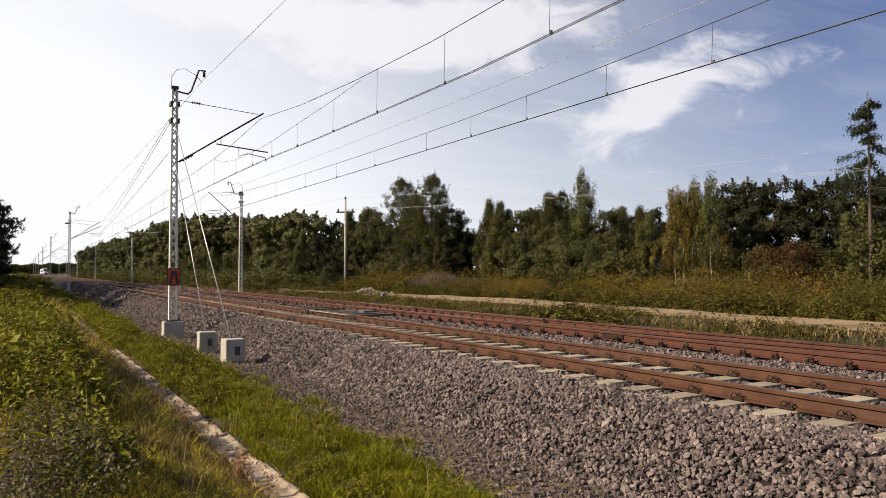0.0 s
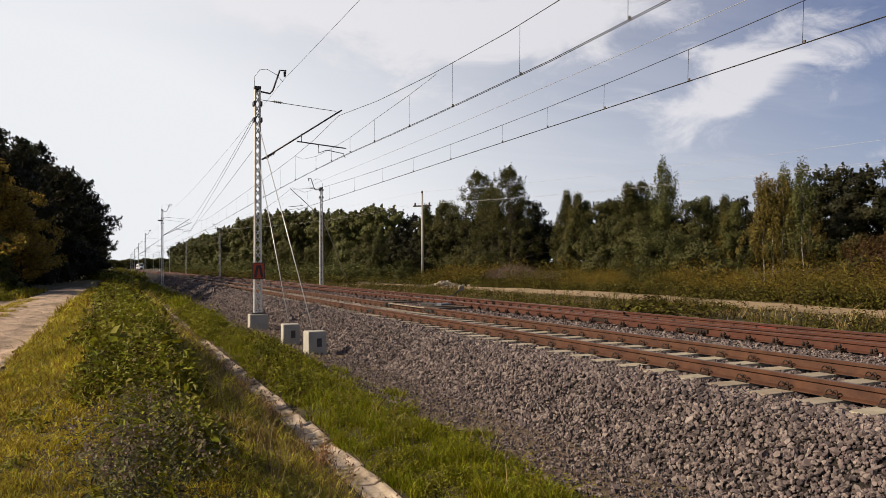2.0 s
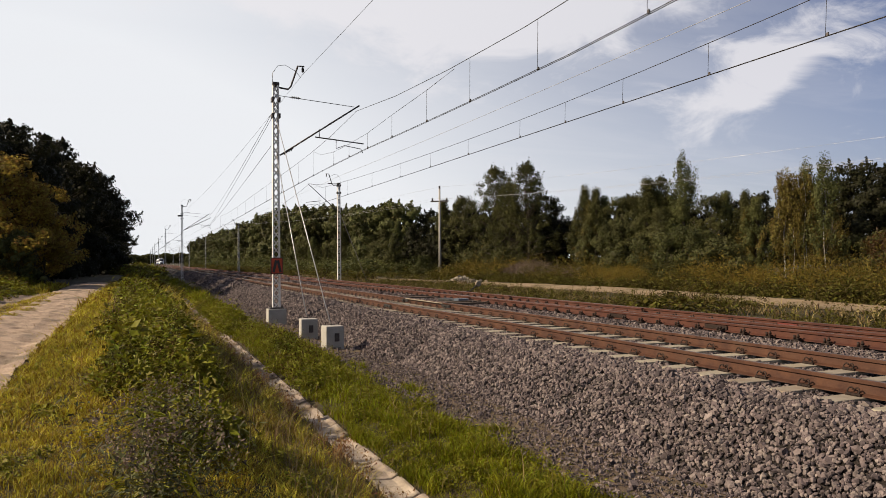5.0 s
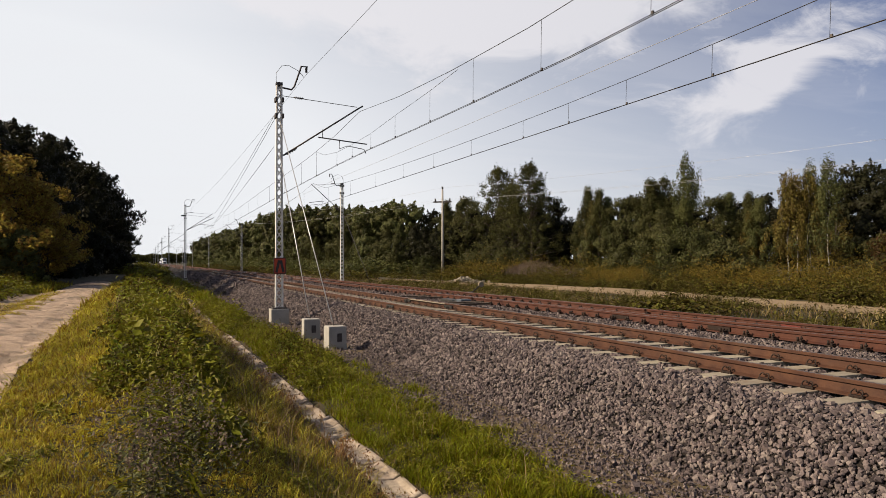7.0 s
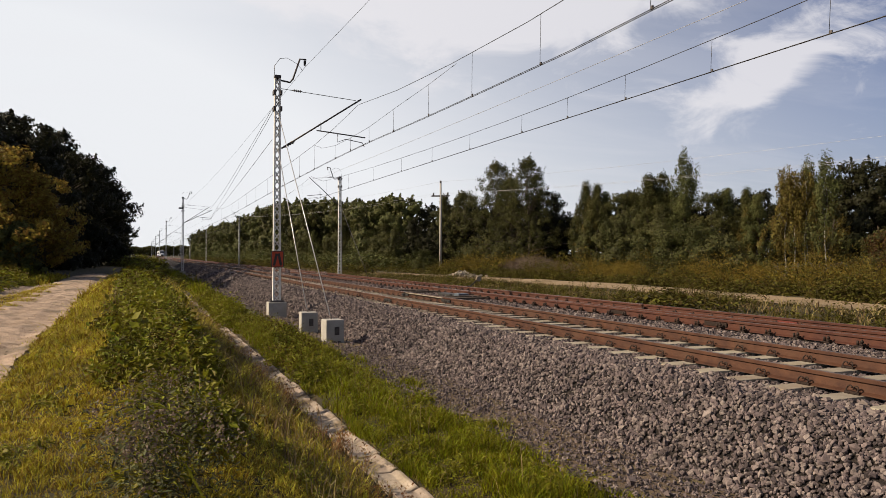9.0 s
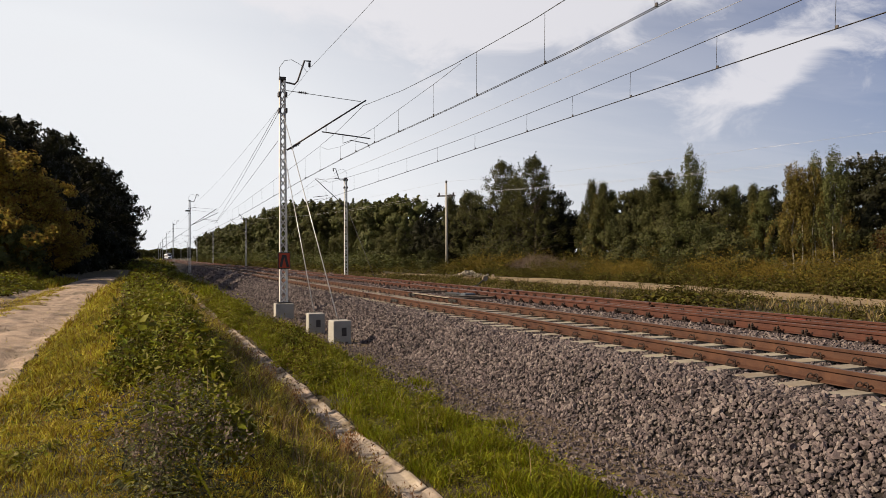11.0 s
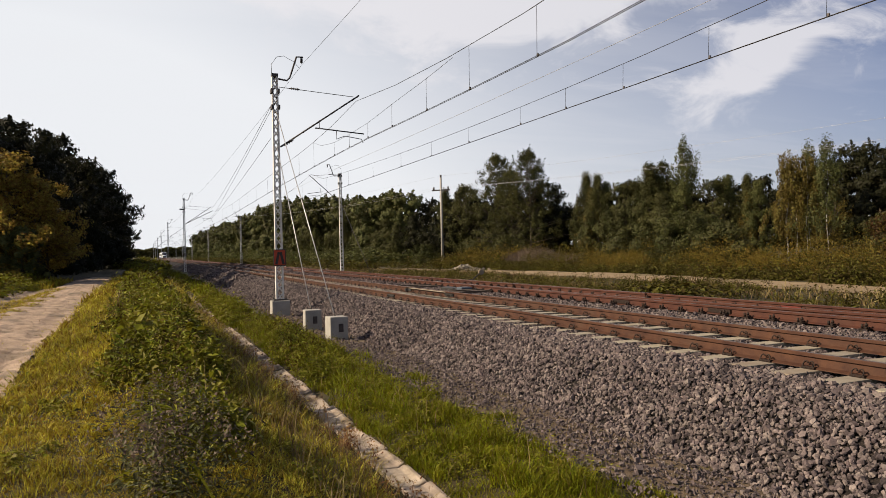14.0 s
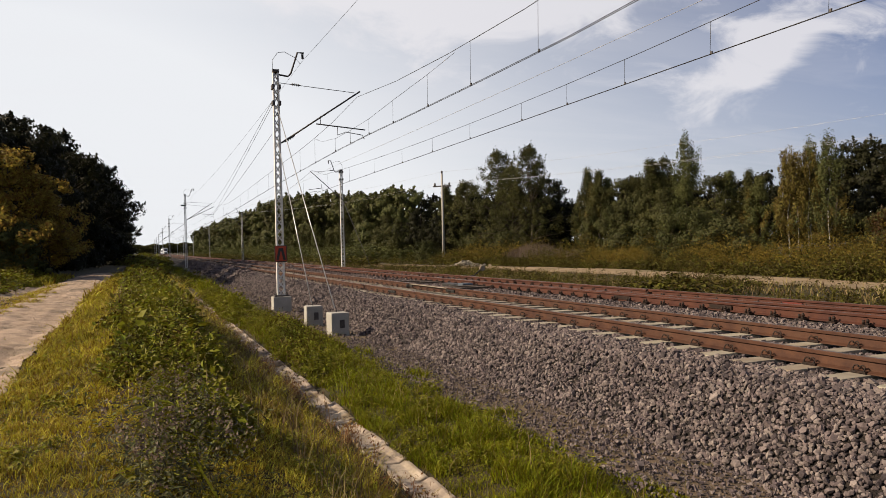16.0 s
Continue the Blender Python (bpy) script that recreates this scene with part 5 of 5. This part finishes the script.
mixed = [tree("poplar", O, 10, 2.7, M_GREEN, M_BARK, "slender young green tree at the wood's edge", 130, 100, 0.15),
         tree("poplar", O, 9, 2.8, M_OLIVE, M_BARK, "young olive-green tree at the wood's edge", 125, 100, 0.15),
         tree("broad", O, 8, 2.6, M_GREEN, M_BARK, "bushy green tree at the wood's edge", 130, 100, 0.15)]
plant(mixed, GREEN)
plant([tree("ragged", O, 12.5, 6.2, M_GREEN, M_BARK, "tall ragged green tree above the wood's edge", 300, 56, 0.15)], [(37.0, 71.6, 12.3), (37.0, 64.4, 11.9), (36.6, 67.6, 10.2), (42.5, 50.5, 9.0)])
BIRCH = [(42.0, 47.1, 10.2), (40.6, 35.6, 7.7), (43.0, 47.9, 8.6), (40.4, 34.7, 7.4), (41.0, 32.8, 8.1), (40.6, 34.0, 7.5), (42.0, 35.0, 8.0), (40.2, 35.2, 7.2)]
birches = [tree("birch", O, 10, 2.2, M_OLIVE, M_BIRCH, "slim birch with a white trunk and thin crown", 96, 62, 0.14, 0.045),
           tree("birch", O, 8.5, 1.9, M_GOLD, M_BIRCH, "slim yellowing birch with a white trunk", 74, 52, 0.14, 0.042)]
plant(birches, BIRCH)
DARK = [(50.0, 38.3, 8.7), (50.0, 37.3, 8.9), (50.0, 35.6, 8.6), (50.5, 33.5, 8.6), (52.0, 31.4, 8.7), (52.0, 29.0, 8.5), (52.0, 26.6, 8.5), (48.0, 38.7, 7.6), (49.5, 24.5, 8.4), (50, 21, 8.3), (49, 42, 7.4), (49, 46, 7.3)]
# trees whose leaf colour carries the shade within the wood
oaks = [tree("broad", O, 9, 3.4, M_SHADED, M_BARK, "dense green tree in the wood, leaves darkened for shade", 110, 100, 0.22), tree("broad", O, 9, 3.0, M_SHADED_ALDER, M_BARK, "dense olive tree in the wood, leaves darkened for shade", 110, 100, 0.22)]
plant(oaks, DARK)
# second rows that close the wood behind the edge, leaves darkened for its shade
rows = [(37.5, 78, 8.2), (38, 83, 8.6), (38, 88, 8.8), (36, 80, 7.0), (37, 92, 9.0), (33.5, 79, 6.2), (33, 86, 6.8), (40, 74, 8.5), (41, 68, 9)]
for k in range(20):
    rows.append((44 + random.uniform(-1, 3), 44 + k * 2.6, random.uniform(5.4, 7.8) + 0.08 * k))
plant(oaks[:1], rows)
plant([tree("bush", O, 3.2, 2.4, M_WILLOW, M_BARK, "green willow bush in the goldenrod", 70, 150, 0.11), tree("bush", O, 2.6, 2.0, M_GREEN, M_BARK, "green bush at the wood's edge", 60, 110, 0.13)],
      [(33.0, 39.1, 3.5), (32.0, 41.3, 3.0), (33.5, 37.6, 3.8), (30.0, 57.3, 2.8), (33.5, 35.8, 3.5), (33.5, 34.0, 3.0), (30.5, 59.6, 2.0), (33.0, 43.9, 2.4), (28.5, 72.9, 2.3), (28.0, 83.6, 2.9), (27.0, 89.2, 2.3),
       (44, 43, 3.0), (45, 33, 3.2), (44, 30.5, 3.4), (41, 23, 3.9), (42, 20, 4.2), (35, 78, 3.2), (34, 86, 3.4)])
plant([tree("bush", O, 3.6, 2.6, M_RUST, M_BARK, "russet autumn bush before the wood", 70, 120, 0.13)], [(38.0, 25.2, 3.5)])
plant([tree("poplar", O, 7, 1.6, M_GOLD, M_BARK, "yellowing young tree at the wood's edge", 70, 80, 0.12)], [(45.5, 39.5, 6.6), (46.0, 37.6, 6.0), (42.5, 40.8, 5.2), (46, 36.2, 5.6), (39, 56.2, 7.4), (44.5, 45.4, 6.4)])


def spruce(x, y, h):
    """A thin old spruce: a bare stem with dead twigs, and drooping boughs near the top."""
    ob = thing("spruce_tree", "tall thin spruce with a bare lower trunk", "tree", (x, y, float(lift(x, y)) - 0.05))
    bm, pts = tube([(0, 0, -0.1), (0.05, 0.02, h * 0.3), (0.0, 0.0, h * 0.6), (0.03, 0, h)], 0.15, 8, end=0.02), []
    for k in range(46):
        t = random.uniform(0.52, 0.99) if k < 34 else random.uniform(0.12, 0.5)
        a, L = random.uniform(0, 6.283), (1.9 * (1.06 - t) / 0.5 + 0.2 if k < 34 else random.uniform(0.4, 1.1))
        p = Vector((0, 0, t * h))
        e = p + Vector((math.cos(a) * L, math.sin(a) * L, -0.28 * L))
        tube([p, p.lerp(e, 0.5) + Vector((0, 0, 0.1)), e], 0.02, 4, bm, end=0.006)
        if k < 34:
            u = rng.uniform(0.15, 1, (170, 1))
            pts.append(np.array(p) + (np.array(e) - np.array(p)) * u + rng.normal(size=(170, 3)) * [0.12, 0.12, 0.10] - [0, 0, 0.12])
    part("trunk", bm, M_BARK, ob)
    part("crown", mesh_of("crown", *leaves(np.concatenate(pts), 0.16, 0.05, 0.7), [M_SPRUCE]), None, ob)


spruce(40.0, 21.5, 11.6)
spruce(41.2, 19.2, 10.4)
plant([tree("poplar", O, 6, 1.8, M_OLIVE, M_BARK, "leafy olive-green tree beside the spruce", 70, 55, 0.18)], [(41.5, 22.6, 5.6), (42.5, 24.2, 5.0), (41.6, 20.2, 6.8), (41, 17.6, 6.2)])

# the wood along the far side of the line
LINE = [(34.0, 83.4, 9.4), (34.0, 89.5, 9.4), (34.0, 95.2, 10.1), (34.0, 101.5, 10.3), (34.0, 108.6, 10.5), (33.0, 113.2, 10.7), (33.0, 122.0, 11.4), (33.0, 132.3, 12.1), (33.0, 144.1, 13.1), (32.0, 153.3, 13.5), (32.0, 166.0, 14.3),
        (32.0, 180.7, 14.8), (31.0, 191.9, 14.3), (30.0, 203.2, 13.7), (30.0, 222.7, 13.6), (30.0, 243.0, 13.3), (29.0, 258.4, 13.2), (29.0, 286.7, 14.0), (28.0, 310.6, 14.0), (28.0, 346.9, 13.8), (28.0, 388.6, 14.1), (28.0, 431.5, 13.5)]
wood = [tree("broad", O, 12, 4.6, M_OLIVE, M_BARK, "broad olive-green tree of the far wood", 110, 62, 0.46), tree("broad", O, 11, 4.2, M_GREEN, M_BARK, "broad green tree of the far wood", 105, 62, 0.46)]
plant(wood, LINE)
plant(wood, [(34 + random.uniform(-2.5, 2), 86 + 6.5 * k + random.uniform(-2, 2), random.uniform(7.2, 9.6) + 0.28 * k) for k in range(16)])
plant(wood, [(31 + random.uniform(-2, 1.5), 190 + 13 * k + random.uniform(-4, 4), random.uniform(11, 12.6)) for k in range(20)])
plant(mixed, [(30 + random.uniform(-2.5, 2), 84 + 6 * k + random.uniform(-2, 2), random.uniform(4.6, 7) + 0.08 * k) for k in range(22)])
# woods that meet the sky at the end of the line
pts = np.column_stack([rng.uniform(-60, 110, 14000), rng.uniform(860, 900, 14000), 13 * rng.uniform(0, 1, 14000) ** 0.7])
pts[:, 2] *= 0.8 + 0.3 * wave(pts[:, 0], pts[:, 1] * 0, 20)
stuff("distant_wood", leaves(pts, 2.4, 1.5), M_GREEN, "distant wood where the line vanishes", "wood")

# scrub under the far wood and beside the line
sets = []
for y0, y1, n, h, ll in ((78, 130, 110, 2.0, 0.4), (130, 240, 110, 2.6, 0.6), (240, 440, 80, 3.0, 1.0)):
    p, t = clumps(n, 22, 31, y0, y1, 2.2, 1.3)
    sets.append(leafy(p, h * t, 20, ll, ll * 0.55, 0.6))
stuff("far_scrub", joined(*sets), M_OLIVE, "olive-green scrub under the far wood", "scrub")
p, t = clumps(170, 15.0, 22, 62, 320, 3, 1.0)
stuff("line_scrub", leafy(p, 0.9 * t, 24, 0.35, 0.16, 0.4), M_FARWEED, "low weeds between the far masts and the wood", "scrub")
p, t = clumps(60, -1.6, 3.2, 42, 100, 12, 0.6)
q, u = clumps(60, -2.6, 3.4, 100, 260, 3, 1.2)
stuff("ditch_scrub", joined(leafy(p, 0.75 * t, 26, 0.17, 0.08, 0.25), leafy(q, 1.4 * u, 26, 0.5, 0.25, 0.5)), M_WEED, "dark scrub beside the ditch", "scrub")

# the forest beside the dirt track, its shaded side put into the leaf colour
forest = [tree("broad", O, 13, 4.6, M_SHADED, M_BARK, "tall oak at the forest edge, leaves darkened for shade", 120, 105, 0.30, 0.2), tree("broad", O, 12.5, 4.2, M_SHADED, M_BARK, "tall tree at the forest edge, leaves darkened for shade", 110, 105, 0.30, 0.18)]
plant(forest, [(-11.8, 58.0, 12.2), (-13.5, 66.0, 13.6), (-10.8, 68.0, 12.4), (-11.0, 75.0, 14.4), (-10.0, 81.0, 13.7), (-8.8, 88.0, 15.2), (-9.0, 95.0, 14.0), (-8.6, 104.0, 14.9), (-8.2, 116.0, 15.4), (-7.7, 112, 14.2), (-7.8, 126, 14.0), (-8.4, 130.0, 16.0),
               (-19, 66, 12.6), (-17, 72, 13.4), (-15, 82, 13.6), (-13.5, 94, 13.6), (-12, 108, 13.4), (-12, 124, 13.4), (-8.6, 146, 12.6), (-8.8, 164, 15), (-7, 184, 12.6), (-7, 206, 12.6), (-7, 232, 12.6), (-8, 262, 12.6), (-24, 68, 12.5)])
plant([tree("bush", O, 5, 3.0, M_SHADED, M_BARK, "undergrowth of the forest edge, leaves darkened for shade", 70, 60, 0.42)], [(-9.5, 62, 5), (-9.0, 70, 5.4), (-8.2, 78, 5.6), (-7.0, 86, 5.4), (-7.0, 94, 5.4), (-6.4, 104, 5.6), (-6.2, 116, 5.6), (-12, 60, 5), (-15, 58, 5), (-6.0, 132, 5.6), (-6, 150, 5), (-4.0, 112, 3.6), (-3.6, 124, 3.4), (-4, 140, 3.6)])
plant([tree("broad", O, 8.5, 2.7, M_MAPLE, M_BARK, "yellowing maple at the forest edge", 110, 80, 0.2)], [(-7.9, 52.2, 8.3), (-6.4, 52.6, 6.8), (-10.2, 52.0, 9.4), (-6.0, 54.4, 5.4)])
plant([tree("broad", O, 6.0, 2.4, M_OLIVE, M_BARK, "olive-green young tree at the forest edge", 90, 80, 0.2)], [(-7.0, 50.4, 3.6), (-8.6, 49.8, 4.2), (-10.4, 49.6, 4.6)])

# ---- the train, far down the line ----
train = thing("passenger_train", "white and blue electric train, far down the line", "train", (EDGE_2 + GAUGE / 2, 480.0, 0.0))
HALF = [(-1.42, 0.55), (-1.46, 1.2), (-1.45, 2.6), (-1.30, 3.35), (-0.95, 3.78), (-0.4, 3.92), (0.4, 3.92), (0.95, 3.78), (1.30, 3.35), (1.45, 2.6), (1.46, 1.2), (1.42, 0.55)]
for c in range(4):
    y0 = 5.2 if c == 0 else 22.6 * c
    y1 = 22.6 * (c + 1) - 0.5
    body = part("car_body", extrude(HALF, y0, y1), M_CAR, train, "white car body with rounded roof")
    for s in (-1, 1):
        part("window_band", box((0.03, y1 - y0 - 0.6, 1.05), (s * 1.462, (y0 + y1) / 2, 1.75), 0.01), M_GREYCAR, body, "dark grey window band")
        part("sill_stripe", box((0.03, y1 - y0 - 0.6, 0.09), (s * 1.468, (y0 + y1) / 2, 1.58), 0.01), M_BLUE, body, "blue stripe")
        part("roof_stripe", box((0.03, y1 - y0 - 0.6, 0.14), (s * 1.45, (y0 + y1) / 2, 2.83), 0.01), M_BLUE, body, "blue stripe")
        part("skirt", box((0.04, y1 - y0 - 0.4, 0.55), (s * 1.45, (y0 + y1) / 2, 0.5), 0.02), M_BLUE, body, "blue skirt")
        for k in range(8):
            y = y0 + 1.6 + k * (y1 - y0 - 3.2) / 7
            if k in (1, 6):
                door = part("door", box((0.05, 1.2, 2.2), (s * 1.47, y, 0.6), 0.02), M_CAR, body, "white door with a yellow top")
                part("pane", box((0.02, 0.5, 0.9), (s * 1.50, y, 1.75), 0.01), M_GLASS, door)
                part("top_panel", box((0.02, 1.1, 0.18), (s * 1.50, y, 2.68), 0.01), M_YELLOW, door)
            else:
                part("window", box((0.03, 1.25, 0.75), (s * 1.472, y, 1.92), 0.02), M_GLASS, body, "dark glass window")
    for y in (y0 + 3, y1 - 3):
        bogie = part("bogie", box((2.1, 2.9, 0.4), (0, y, 0.35), 0.05), M_BLACK, body)
        for d in (-1.1, 1.1):
            for s in (-1, 1):
                part("wheel", tube([(s * 0.69, y + d, 0.43), (s * 0.82, y + d, 0.43)], 0.43, 16), M_IRON, bogie)
    for y in (y0 + 5, (y0 + y1) / 2, y1 - 4):
        part("roof_unit", box((1.7, 2.6, 0.28), (0, y, 3.88), 0.05), M_GREYCAR, body)
    if c:
        part("gangway", box((2.4, 0.7, 2.9), (0, y0 - 0.25, 0.7), 0.1), M_BLACK, train, "dark bellows between the cars")
pan = part("pantograph", tube([(-0.6, 16, 4.1), (0, 17.4, 4.6), (0, 16.2, 5.2)], 0.03, 6), M_IRON, train)
part("pan_head", tube([(-0.8, 16.2, 5.2), (0.8, 16.2, 5.2)], 0.03, 6), M_IRON, pan)


def nose(scale, k0, k1, y_from=0):
    """The cab: the car's outline drawn forward and down to a blunt nose; a range of its strips."""
    bm = bmesh.new()
    rings = []
    for y, top, wide, lowest in ((5.2, 1, 1, 0.55), (4.0, 0.995, 1, 0.55), (2.9, 0.95, 0.985, 0.5), (1.9, 0.85, 0.96, 0.42), (1.1, 0.70, 0.92, 0.38), (0.5, 0.54, 0.86, 0.36), (0.1, 0.42, 0.76, 0.36), (0.0, 0.36, 0.6, 0.42)):
        if y >= y_from:
            rings.append([bm.verts.new((x * wide * scale, y - (scale - 1) * 3, lowest + (z - 0.55) * (top * 3.92 - lowest) / 3.37 * scale)) for x, z in HALF])
    for a, b in zip(rings, rings[1:]):
        for k in range(k0, k1):
            bm.faces.new((a[k], a[k + 1], b[k + 1], b[k])).smooth = True
    if k1 - k0 == len(HALF) - 1:
        bm.faces.new(rings[-1])
    return bm


cab = part("cab", nose(1.0, 0, len(HALF) - 1), M_CAR, train, "white streamlined cab")
part("windscreen", nose(1.012, 3, 8, 0.5), M_GLASS, cab, "large dark windscreen")
part("brow", nose(1.006, 3, 8, 1.9), M_BLUE, cab, "blue cab roof")
part("coupler_panel", box((1.7, 0.3, 0.85), (0, 0.02, 0.55), 0.12), M_BLACK, cab, "black panel round the coupler")
for s in (-1, 1):
    part("headlight", box((0.4, 0.5, 0.3), (s * 1.0, 0.35, 1.52), 0.1), M_GLASS, cab, "slanting headlight")
    part("bogie_fairing", box((0.5, 1.8, 0.5), (s * 1.15, 1.2, 0.3), 0.12), M_CAR, cab)
bogie = part("bogie", box((2.1, 2.9, 0.4), (0, 4.4, 0.35), 0.05), M_BLACK, cab)
